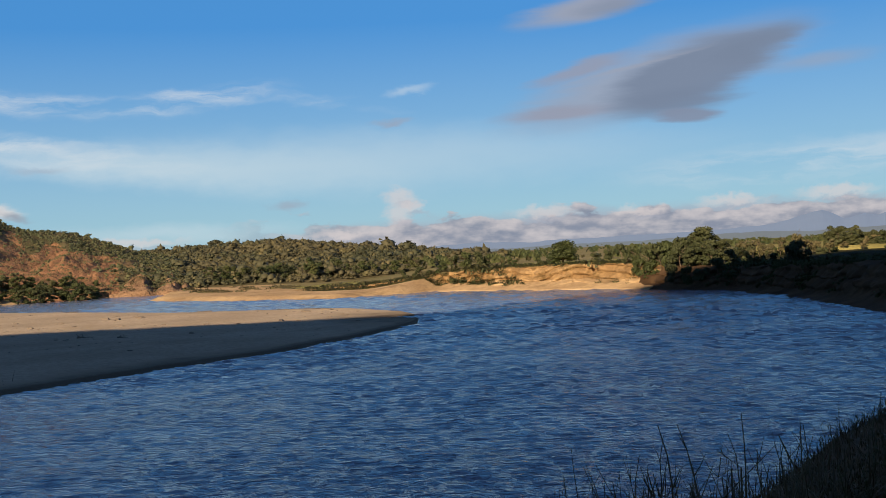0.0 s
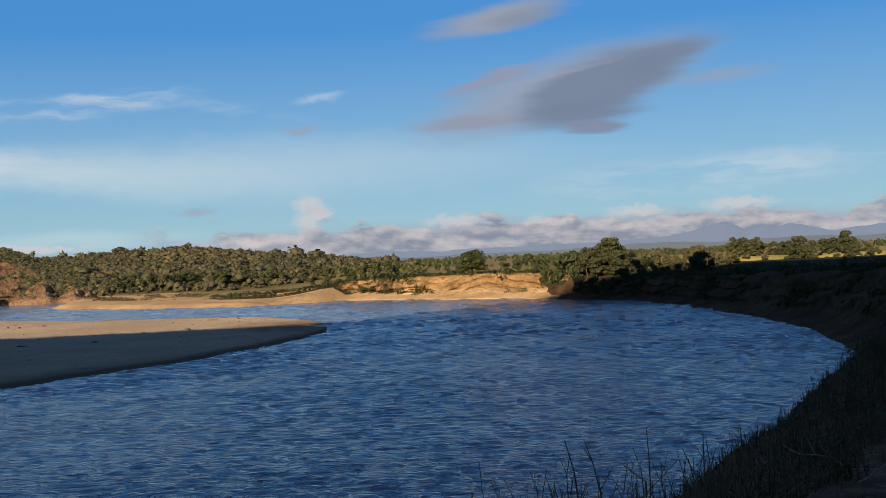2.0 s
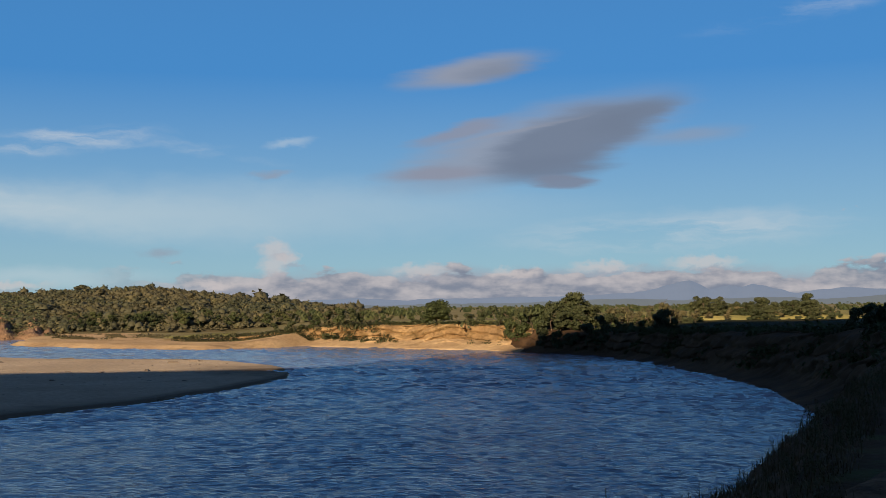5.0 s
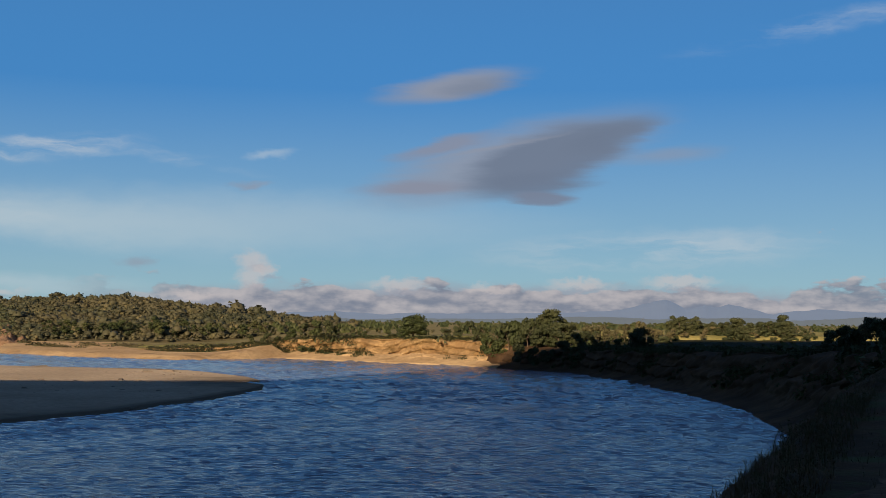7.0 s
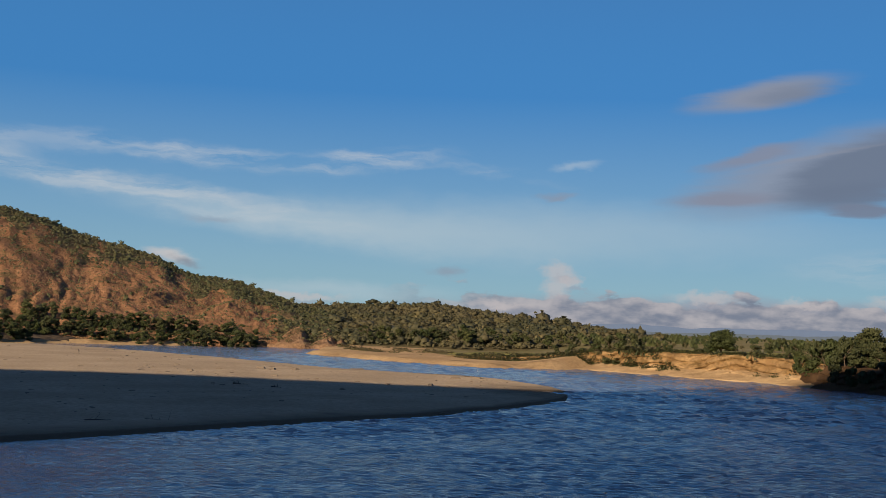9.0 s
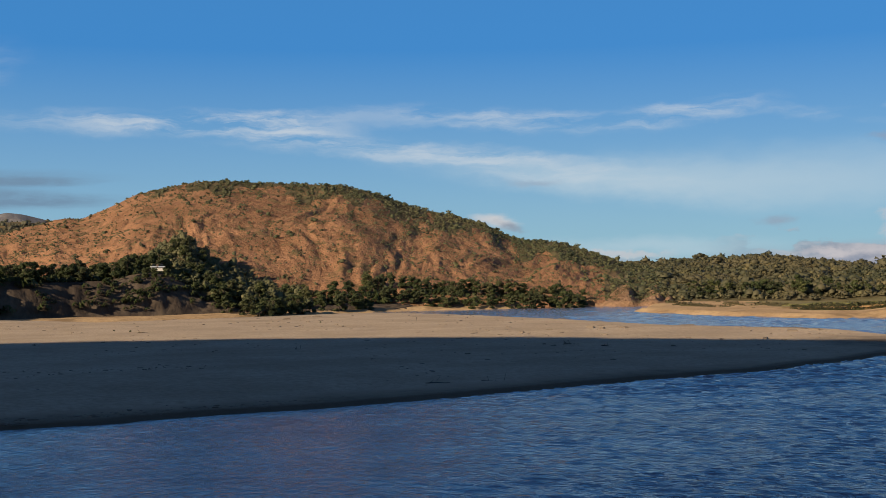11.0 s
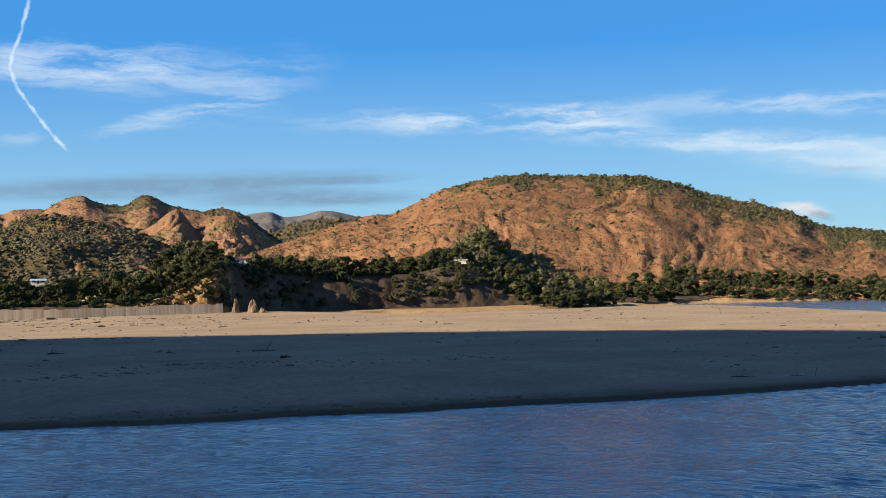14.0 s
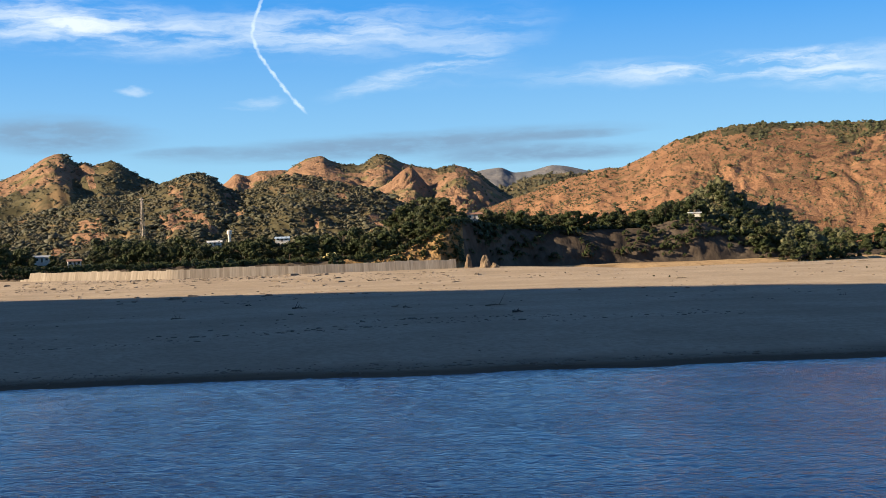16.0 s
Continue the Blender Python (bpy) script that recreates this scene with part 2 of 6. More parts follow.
def foliage(name, dark, light, tip, scale=0.05):
    m, tree, bsdf, where = material(name)
    island = tree.nodes.new("ShaderNodeNewGeometry").outputs["Random Per Island"]
    each = tree.nodes.new("ShaderNodeObjectInfo").outputs["Random"]
    patch = ramp_between(tree, noise_node(tree, where, scale, 3.0, 0.6), 0.35, 0.65)
    c = mix_colour(tree, island, dark, light)
    c = mix_colour(tree, math_node(tree, "MULTIPLY", patch, math_node(tree, "MULTIPLY_ADD", each, 0.5, 0.2)), c, tip)
    tree.links.new(c, bsdf.inputs["Base Color"])
    bsdf.inputs["Roughness"].default_value = 0.65
    bsdf.inputs["Specular IOR Level"].default_value = 0.2
    return m


SAND = surface("river_sand", (0.33, 0.265, 0.19), (0.43, 0.35, 0.255), 0.05, bump=0.7, bump_size=0.12, fine=1.2, wet=True)
BEACH = surface("beach_sand", (0.34, 0.235, 0.13), (0.5, 0.36, 0.2), 0.06, bump=0.8, bump_size=0.3, fine=0.7, stain=((0.2, 0.14, 0.075), 0.07, 0.75))
SOIL = surface("red_hill_soil", (0.232, 0.126, 0.07), (0.34, 0.188, 0.104), 0.03, bump=1.0, bump_size=1.5, fine=0.5, stain=((0.125, 0.098, 0.05), 0.09, 0.85))
PALE_SOIL = surface("brown_mountain_soil", (0.22, 0.132, 0.08), (0.33, 0.2, 0.122), 0.02, bump=1.0, bump_size=5.0, fine=0.14, stain=((0.13, 0.115, 0.055), 0.02, 0.9))
SCRUB_SOIL = surface("brown_scrub_soil", (0.075, 0.068, 0.037), (0.125, 0.104, 0.058), 0.02, bump=0.8, bump_size=1.0, fine=0.2, stain=((0.22, 0.14, 0.075), 0.02, 0.6))
# soil of the farthest mountains, with bluish haze mixed into its colour
HAZED_SOIL = surface("grey_mountain_soil", (0.13, 0.137, 0.15), (0.2, 0.19, 0.185), 0.01, bump=0.6, bump_size=3.0, fine=0.1)
EARTH = surface("tan_cliff_earth", (0.24, 0.15, 0.07), (0.38, 0.255, 0.125), 0.12, bump=1.0, bump_size=1.0, fine=0.7, stain=((0.13, 0.085, 0.035), 0.22, 0.75), stretch=(1, 1, 1.6))
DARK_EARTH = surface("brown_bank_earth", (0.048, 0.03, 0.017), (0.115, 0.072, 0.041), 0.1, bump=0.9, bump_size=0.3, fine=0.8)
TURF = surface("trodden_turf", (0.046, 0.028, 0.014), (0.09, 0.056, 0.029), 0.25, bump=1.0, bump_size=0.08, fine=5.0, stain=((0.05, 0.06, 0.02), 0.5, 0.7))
# bluff earth, with its shade and dark growth put into the colour
SHADED_EARTH = surface("grey_bluff_earth", (0.06, 0.048, 0.038), (0.125, 0.1, 0.075), 0.07, bump=0.9, bump_size=0.5, fine=0.5, stretch=(1, 1, 0.4))
FIN_EARTH = surface("brown_fin_earth", (0.2, 0.125, 0.075), (0.34, 0.22, 0.135), 0.16, bump=1.0, bump_size=1.2, fine=0.7)
PATH_EARTH = surface("path_earth", (0.07, 0.045, 0.027), (0.2, 0.135, 0.085), 1.6, bump=1.0, bump_size=0.08, fine=9.0)
PALE_EARTH = surface("pale_block_earth", (0.15, 0.112, 0.075), (0.27, 0.21, 0.145), 0.5, bump=0.9, bump_size=0.2, fine=2.0)
CONCRETE = surface("stained_concrete", (0.3, 0.255, 0.2), (0.44, 0.385, 0.31), 0.6, bump=0.4, bump_size=0.05, fine=3.0, stain=((0.2, 0.16, 0.12), 0.8, 0.6), stretch=(1, 1, 0.2), each=True)
FIELD = surface("ripe_field", (0.2, 0.2, 0.06), (0.34, 0.3, 0.1), 0.03, bump=0.4, bump_size=0.3, fine=0.6)
# meadow grass darkened in its colour for the shade lying over it
SHADED_GRASS = surface("dark_meadow", (0.018, 0.021, 0.009), (0.042, 0.042, 0.018), 0.06, bump=0.8, bump_size=0.3, fine=0.8, stain=((0.06, 0.042, 0.02), 0.05, 0.6))
CROP = surface("ripe_crop", (0.19, 0.175, 0.065), (0.3, 0.26, 0.1), 0.05, bump=0.6, bump_size=0.4, fine=0.9)
PLAIN = surface("dry_plain", (0.14, 0.13, 0.06), (0.24, 0.2, 0.1), 0.01, bump=0.3, bump_size=0.3, fine=0.3)
LEAF = foliage("leaves_green", (0.024, 0.033, 0.014), (0.055, 0.066, 0.027), (0.086, 0.086, 0.036))
LEAF_OLIVE = foliage("leaves_olive", (0.038, 0.048, 0.023), (0.072, 0.082, 0.038), (0.115, 0.106, 0.05), 0.012)
LEAF_GREY = foliage("leaves_grey_green", (0.036, 0.041, 0.022), (0.06, 0.062, 0.032), (0.1, 0.08, 0.043), 0.012)
# leaves of the far hills, lightened in their colour as haze lifts the darks
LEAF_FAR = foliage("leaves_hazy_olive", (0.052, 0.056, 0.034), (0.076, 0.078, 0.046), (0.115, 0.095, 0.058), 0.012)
LEAF_DARK = foliage("leaves_dark", (0.02, 0.03, 0.011), (0.048, 0.064, 0.022), (0.075, 0.082, 0.028))
LEAF_DRY = foliage("leaves_dry", (0.05, 0.05, 0.024), (0.1, 0.092, 0.043), (0.155, 0.12, 0.058), 0.02)
BARK = surface("bark", (0.09, 0.065, 0.045), (0.2, 0.16, 0.12), 1.5, bump=0.6, bump_size=0.05)


def water_material():
    m, tree, bsdf, where = material("river_water")
    bend = vec_node(tree, "SUBTRACT", noise_node(tree, where, 0.06, 3.0, 0.5, colour=True), (0.5, 0.5, 0.5))
    drift = vec_node(tree, "ADD", where, vec_node(tree, "MULTIPLY", bend, (6.0, 6.0, 0.0)))
    split = tree.nodes.new("ShaderNodeSeparateXYZ")
    tree.links.new(where, split.inputs[0])
    side = math_node(tree, "ADD", math_node(tree, "MULTIPLY", split.outputs[0], 0.91), math_node(tree, "MULTIPLY", split.outputs[1], 0.41))
    chops = []
    for turn in (-6, 46):
        m_ = tree.nodes.new("ShaderNodeMapping")
        m_.vector_type = "TEXTURE"
        m_.inputs["Rotation"].default_value = (0, 0, radians(turn))
        m_.inputs["Scale"].default_value = (1.7, 0.75, 1.0)
        tree.links.new(drift, m_.inputs[0])
        crest = math_node(tree, "ABSOLUTE", math_node(tree, "MULTIPLY_ADD", noise_node(tree, m_.outputs[0], 1.0, 3.0, 0.55), 2.0, -1.0))
        chops.append(math_node(tree, "SUBTRACT", 1.0, crest))  # sharp crests between round troughs
    east = ramp_between(tree, side, -22, 22)
    chop = math_node(tree, "ADD", math_node(tree, "MULTIPLY", chops[0], math_node(tree, "MULTIPLY", east, 1.0)), math_node(tree, "MULTIPLY", chops[1], math_node(tree, "MULTIPLY_ADD", east, -0.48, 0.48)))
    swell = noise_node(tree, drift, 0.45, 3.0, 0.6)
    gust = ramp_between(tree, noise_node(tree, where, 0.025, 4.0, 0.6), 0.35, 0.65, 0.65, 1.2)
    total = math_node(tree, "ADD", math_node(tree, "MULTIPLY", swell, 0.3), math_node(tree, "MULTIPLY", chop, gust))
    bump_on(tree, bsdf, total, 1.0, 0.25)
    tree.links.new(mix_colour(tree, gust, (0.082, 0.112, 0.176), (0.107, 0.142, 0.22)), bsdf.inputs["Base Color"])
    bsdf.inputs["Roughness"].default_value = 0.09
    bsdf.inputs["IOR"].default_value = 1.33
    return m


WATER = water_material()

# ---- terrain tools ----


def hashed(ix, iy, seed):
    v = np.sin(ix * 127.1 + iy * 311.7 + seed * 74.7) * 43758.5453
    return v - np.floor(v)


def value_noise(x, y, seed=0):
    ix, iy = np.floor(x), np.floor(y)
    fx, fy = x - ix, y - iy
    fx, fy = fx * fx * (3 - 2 * fx), fy * fy * (3 - 2 * fy)
    a, b = hashed(ix, iy, seed), hashed(ix + 1, iy, seed)
    c, d = hashed(ix, iy + 1, seed), hashed(ix + 1, iy + 1, seed)
    return (a + (b - a) * fx) * (1 - fy) + (c + (d - c) * fx) * fy


def fbm(x, y, seed=0, octaves=5):
    """Layered noise, about -1 to 1."""
    total, size = 0, 1.0
    for k in range(octaves):
        total = total + size * (2 * value_noise(x * 2**k, y * 2**k, seed + k) - 1)
        size *= 0.5
    return total / 1.6


def smooth(lo, hi, v):
    t = np.clip((v - lo) / (hi - lo), 0, 1)
    return t * t * (3 - 2 * t)


def mesh_of(name, verts, faces, mat, shade=True):
    """A mesh from arrays of places and of quads."""
    me = bpy.data.meshes.new(name)
    verts, faces = np.asarray(verts, np.float32), np.asarray(faces, np.int32)
    n = faces.shape[1]
    me.vertices.add(len(verts))
    me.vertices.foreach_set("co", verts.ravel())
    me.loops.add(faces.size)
    me.loops.foreach_set("vertex_index", faces.ravel())
    me.polygons.add(len(faces))
    me.polygons.foreach_set("loop_start", np.arange(0, faces.size, n, dtype=np.int32))
    me.polygons.foreach_set("use_smooth", np.full(len(faces), shade))
    me.update(calc_edges=True)
    for m in mat if isinstance(mat, (list, tuple)) else [mat]:
        me.materials.append(m)
    return me


def grid_faces(rows, cols):
    i = np.arange((rows - 1) * (cols - 1))
    a = i // (cols - 1) * cols + i % (cols - 1)
    return np.stack([a, a + 1, a + cols + 1, a + cols], 1)


def inside_distance(px, py, poly):
    """Signed distance to a closed outline: negative inside."""
    best, inside = np.full(px.shape, 1e9), np.zeros(px.shape, bool)
    for (ax, ay), (bx, by) in zip(poly, poly[1:] + poly[:1]):
        dx, dy = bx - ax, by - ay
        t = np.clip(((px - ax) * dx + (py - ay) * dy) / (dx * dx + dy * dy), 0, 1)
        best = np.minimum(best, np.hypot(px - ax - t * dx, py - ay - t * dy))
        cross = (ay > py) != (by > py)
        inside ^= cross & (px < dx * (py - ay) / (dy if dy else 1e-9) + ax)
    return np.where(inside, -best, best)


def rounded(points, step, width):
    """A line through points, sampled every step metres and smoothed over width metres; columns past the first two follow."""
    p = np.array(points, float)
    s = np.r_[0, np.cumsum(np.hypot(*(p[1:, :2] - p[:-1, :2]).T))]
    t = np.linspace(0, s[-1], max(2, int(s[-1] / step)))
    out = np.stack([np.interp(t, s, c) for c in p.T], 1)
    k = max(1, int(width / step))
    if k > 1:
        w = np.hanning(k + 2)[1:-1]
        padded = np.concatenate([np.repeat(out[:1], k, 0), out, np.repeat(out[-1:], k, 0)])
        out = np.stack([np.convolve(c, w / w.sum(), "same") for c in padded.T], 1)[k:-k]
    return out


def polar(b, d):
    return d * np.sin(np.radians(b)), d * np.cos(np.radians(b))


# ---- ground, water, sand ----
RIVERSIDE = [(-900, 20), (-520, 58), (-384, 152), (-322, 176), (-303, 222), (-292, 275), (-258, 332), (-218, 424), (-206, 458), (-177, 477),
             (-157, 530), (-129, 538), (-118, 500), (-112, 440), (-66, 389), (-34, 367), (-14, 378), (10, 420), (60, 420), (130, 390), (175, 300),
             (180, 140), (150, 0), (100, -120), (-100, -250), (-900, -250)]


def ground_sheet():
    az = np.radians(np.r_[np.arange(-76, 34, 0.6), np.arange(34, 284.1, 4)])
    az[-1] = az[0] + 2 * np.pi
    r = np.r_[0.0, 60.0, np.geomspace(90, 4900, 200)]
    A, R = np.meshgrid(az, r)
    x, y = R * np.sin(A), R * np.cos(A)
    gap = inside_distance(x, y, RIVERSIDE)
    bear = np.degrees(np.arctan2(x, y))
    left = 1.0 + 0.006 * np.clip(R - 420, 0, 600) + 0.4 * fbm(x / 40, y / 40, 3) + 0.25 * fbm(x / 9, y / 9, 4, 3)
    right = 6.6 + 0.5 * fbm(x / 60, y / 60, 5)
    base = left + (right - left) * smooth(-4.5, 1.5, np.where(bear < -90, 90, bear))
    z = -2.0 + (base + 2.0) * smooth(-4, 5, gap + 2.0 * fbm(x / 15, y / 15, 8))
    me = mesh_of("ground", np.stack([x, y, z], -1).reshape(-1, 3), grid_faces(*A.shape)[:, ::-1], [PLAIN, BEACH])
    sandy = (gap + 14 * fbm(x / 30, y / 30, 12) < 48) & (bear < 2) & (R < 620)
    me.polygons.foreach_set("material_index", sandy[:-1, :-1].astype(np.int32).ravel())
    return tagged(new("ground", me), "flat dry river plain of sandy earth and stubble", "ground", kind="structure")


ground_sheet()


def river():
    """The river's face, with real waves where the camera looks."""
    az = np.radians(np.r_[np.arange(-74, 32, 0.26), np.arange(34, 286.1, 6)])
    az[-1] = az[0] + 2 * np.pi
    d = [20.0, 40.0, 48.0]
    while d[-1] < 560:
        d.append(d[-1] + max(0.36, d[-1] ** 2 / 52000))
    A, R = np.meshgrid(az, np.array(d + [700.0]))
    x, y = R * np.sin(A), R * np.cos(A)
    g = np.random.default_rng(77)
    z = 0 * x
    gust = 0.6 + 0.5 * smooth(-0.4, 0.5, fbm(x / 30, y / 22, 78, 3))
    west = smooth(-14, -34, np.degrees(A))  # along the sandbar the crests lie with the shore
    for k in range(48):
        length = 0.85 * 1.042 ** (k // 2)
        a = radians((82, 136)[k % 2] + 32 * g.normal())
        share = west if k % 2 else 1 - west
        z += share * (0.0084, 0.0038)[k % 2] * length**0.5 * np.sin(2 * np.pi / length * (x * math.cos(a) + y * math.sin(a)) + g.uniform(0, 6.3) + 1.2 * fbm(x / 14, y / 14, 80 + k % 4, 2))
    z *= gust * (1 + 3.2 * smooth(110, 270, R)) * smooth(700, 400, R) * np.where((A > radians(33)), 0, 1)
    me = mesh_of("water", np.stack([x, y, z], -1).reshape(-1, 3), grid_faces(*A.shape)[:, ::-1], WATER)
    return tagged(new("water", me), "wide blue-grey river with small wind ripples", "river", kind="structure")


river()
SAND_NEAR = [(-200, -90), (-110, 42), (-84, 73), (-69, 93), (-55, 112), (-39, 141), (-22, 168), (-15, 183), (-8, 204), (-5, 222), (-5, 239)]
SAND_FAR = [(-560, 50), (-390, 148), (-322, 174), (-301, 220), (-288, 275), (-254, 331), (-214, 424), (-150, 380), (-79, 316), (-30, 300), (-10, 262)]


def sandbar():
    near, far = np.array(SAND_NEAR, float), np.array(SAND_FAR, float)
    s = np.linspace(0, len(near) - 1, 460)
    k = np.arange(len(near))
    n = np.stack([np.interp(s, k, c) for c in near.T], 1)
    f = np.stack([np.interp(s, k, c) for c in far.T], 1)
    w = np.hanning(27) / np.hanning(27).sum()
    n, f = [np.stack([np.convolve(np.pad(c, 13, "edge"), w, "same")[13:-13] for c in a.T], 1) for a in (n, f)]
    v = np.r_[-0.03, -0.015, np.linspace(0, 1, 150) ** 1.5, 1.03]
    p = n[None] + (f - n)[None] * v[:, None, None]
    x, y = p[..., 0], p[..., 1]
    width = np.hypot(*(f - n).T)[None]
    d1, d2 = v[:, None] * width, (1 - v[:, None]) * width
    end = np.hypot(x + 5, y - 241)
    gap = np.minimum(d1, d2 * 0.7) + 1.2 * fbm(x / 9, y / 9, 21)
    gap = np.minimum(gap, end * 0.38 + 2.6 * fbm(x / 5, y / 5, 22) + 0.8 * fbm(x / 1.4, y / 1.4, 25, 3))
    z = -0.5 + 0.9 * smooth(-2, 3.5, gap) + 1.1 * smooth(2, 38, gap) + 0.12 * fbm(x / 12, y / 12, 23) * smooth(3, 15, gap)
    for k, (level, drop) in enumerate(((5.0, 0.1), (9.5, 0.16), (16.0, 0.14), (27.0, 0.12))):  # low scarps left by falling water
        step = level + 2.2 * fbm(x / 26, y / 26, 240 + k, 3)
        z = z + drop * (smooth(0.0, 0.7, gap - step) - smooth(0.7, 7.0, gap - step)) * smooth(-0.1, 0.25, fbm(x / 40, y / 40, 250 + k, 2))
    z = z + 0.05 * fbm(x / 2.2, y / 2.2, 26, 3) * smooth(2, 6, gap)
    berm = (0.9 + 1.7 * smooth(70, 4, d2)) * smooth(-205, -262, x) * smooth(330, 270, y) * smooth(90, 50, d2)
    z = np.where(berm > 0.9, np.maximum(z, berm + 0.1 * fbm(x / 12, y / 12, 23)), z)
    me = mesh_of("sandbar", np.stack([x, y, z], -1).reshape(-1, 3), grid_faces(*x.shape)[:, ::-1], SAND)
    return tagged(new("sandbar", me), "broad pale sandbar with a dark wet edge along the river", "sandbar", kind="structure")


sandbar()


def bank(name, stations, profile, mats, label, step=1.0, inland=(6, 20, 60, 130), rough=1.0, rise=0.0, seed=1, cuts=(), width=14, turf_end=None, ledges=0.0, tan=None):
    """An eroded river bank: water line, beach, cliff face and the land on top. Stations: water x, y, top x, y, z."""
    line = rounded(stations, step, width)
    water, top, zt = line[:, :2], line[:, 2:4], line[:, 4]
    out = (top - water) / np.maximum(1e-6, np.hypot(*(top - water).T))[:, None]
    rows, sid = [], np.arange(len(line)) * step
    calm = 0.3 + 0.7 * smooth(30, 110, np.hypot(*top.T))
    for u, h in profile:
        p = water + (top - water) * u
        face = 4 * h * (1 - h) + 0.15
        shove = rough * calm * face * (1.3 * fbm(sid / 9, h * 1.5 + 0 * sid, seed) + 1.5 * np.abs(fbm(sid / 3.2, h * 1.4 + 0 * sid, seed + 4, 4)) - 0.5)
        shelf = h * 3.5 + 1.6 * fbm(sid / 18, 0 * sid, seed + 12, 3)
        shove = shove + ledges * calm * smooth(0.1, 0.3, h) * ((shelf - np.floor(shelf)) ** 2 - 0.4)
        p = p + out * shove[:, None]
        z = h * zt + rough * 0.25 * fbm(sid / 3, h * 7 + 0 * sid, seed + 7) * min(1, abs(h) * 3)
        rows.append(np.c_[p, z])
    for d in inland:
        p = top + out * d
        z = zt + rise * smooth(0, 90, d) + 0.25 * fbm(p[:, 0] / 8, p[:, 1] / 8, seed + 9)
        rows.append(np.c_[p, z])
    rows.append(np.c_[top + out * (inland[-1] + 12), zt - 6])
    v = np.array(rows)
    me = mesh_of(name, v.reshape(-1, 3), grid_faces(len(rows), len(line)), mats)
    index = np.zeros(len(me.polygons), np.int32)
    for k in cuts:  # each height from which the next material covers the bank
        wave = k * len(profile) + 1.5 * np.repeat(fbm(sid[:-1] / 4, 0 * sid[:-1], seed + 2)[None], len(rows) - 1, 0)
        index += (np.arange(len(rows) - 1)[:, None] >= wave).astype(np.int32).ravel()
    if turf_end:  # trodden turf near by, the meadow with painted shade farther on
        far = np.repeat((top[:-1, 1] > turf_end)[None], len(rows) - 1, 0).ravel()
        deep = np.repeat((np.arange(len(rows) - 1) > len(profile) + 9)[:, None], len(line) - 1, 1).ravel()
        index += (index == 1) & far & deep
    if tan:  # the sunlit stretch of the face takes paler earth than the shaded rest
        bear = np.degrees(np.arctan2(top[:-1, 0], top[:-1, 1]))
        index[(index == 0) & np.repeat(((bear > tan[0]) & (bear < tan[1]))[None], len(rows) - 1, 0).ravel()] = 2
    me.polygons.foreach_set("material_index", index)
    return tagged(new(name, me), label, "river bank", kind="structure")


def steps(*knots, n=26):
    """A profile through (u, h) knots, filled in evenly."""
    k = np.array(knots)
    s = np.linspace(0, 1, n)
    t = np.linspace(0, 1, len(k))
    return list(zip(np.interp(s, t, k[:, 0]), np.interp(s, t, k[:, 1])))


NEAR_BANK = [(-45, -75, -36, -78, 11.4), (-20, -14, -12, -16, 11.4), (-12, 3, -5.5, -1, 11.4), (-8, 11, -2.4, 4.4, 11.4), (-4, 14, 0.8, 6.4, 11.18), (-1, 18, 3.3, 9.6, 10.95),
             (1.5, 22, 5.9, 14.2, 10.97), (7, 28, 10.6, 23.3, 10.7), (17, 48, 21.5, 42.5, 10.7), (32, 75, 37, 69, 10.7), (49, 102, 56, 95, 10.6), (57, 134, 70, 127, 10.4),
             (66, 171, 82, 165, 9.0), (69, 200, 84, 200, 7.7), (71, 252, 82, 258, 6.6), (68, 285, 78, 292, 5.8), (60, 306, 70, 316, 5.7), (51, 328, 60, 344, 6.4)]
FAR_BANK = [(55, 318, 64, 334, 6.7), (49, 331, 57, 347, 7.0), (43, 341, 50, 357, 7.3), (24, 358, 31, 375, 7.2), (8, 376, 14, 393, 6.9), (-3, 388, 3, 404, 6.5),
            (-14, 392, -10, 412, 4.2), (-36, 402, -34, 432, 2.2), (-50, 410, -60, 450, 1.1)]
WEST_BANK = [(-560, 64, -570, 78, 6.2), (-391, 158, -397, 166, 5.7), (-343, 190, -349, 197, 5.9), (-318, 225, -325, 230, 6.0), (-305, 246, -312, 251, 7), (-298, 256, -305, 260, 12), (-292, 264, -298, 267, 17.5),
             (-300, 274, -307, 279, 18.5), (-304, 292, -313, 299, 16), (-300, 312, -311, 320, 14.5), (-288, 338, -300, 348, 14), (-280, 350, -292, 362, 14), (-273, 360, -286, 374, 17), (-267, 366, -282, 382, 17.5),
             (-262, 374, -276, 390, 13), (-256, 382, -266, 394, 7), (-245, 395, -253, 406, 4), (-225, 425, -234, 436, 3.5), (-212, 452, -220, 468, 3.5), (-195, 478, -203, 500, 3)]
bank("bank_east", NEAR_BANK, steps((0, -0.08), (0.05, 0.02), (0.3, 0.12), (0.42, 0.24), (0.5, 0.5), (0.64, 0.58), (0.76, 0.9), (1, 1), n=34), [DARK_EARTH, TURF, SHADED_GRASS],
     "steep dark eroded earth bank with dry grass and a shade-darkened meadow on top", step=0.4, width=3, inland=(0.6, 1.2, 1.8, 2.6, 3.4, 4.4, 5.4, 6.6, 8, 10, 14, 20, 30, 45, 70, 100, 140), rise=1.7, seed=31, cuts=(0.95,), turf_end=120, ledges=1.0)
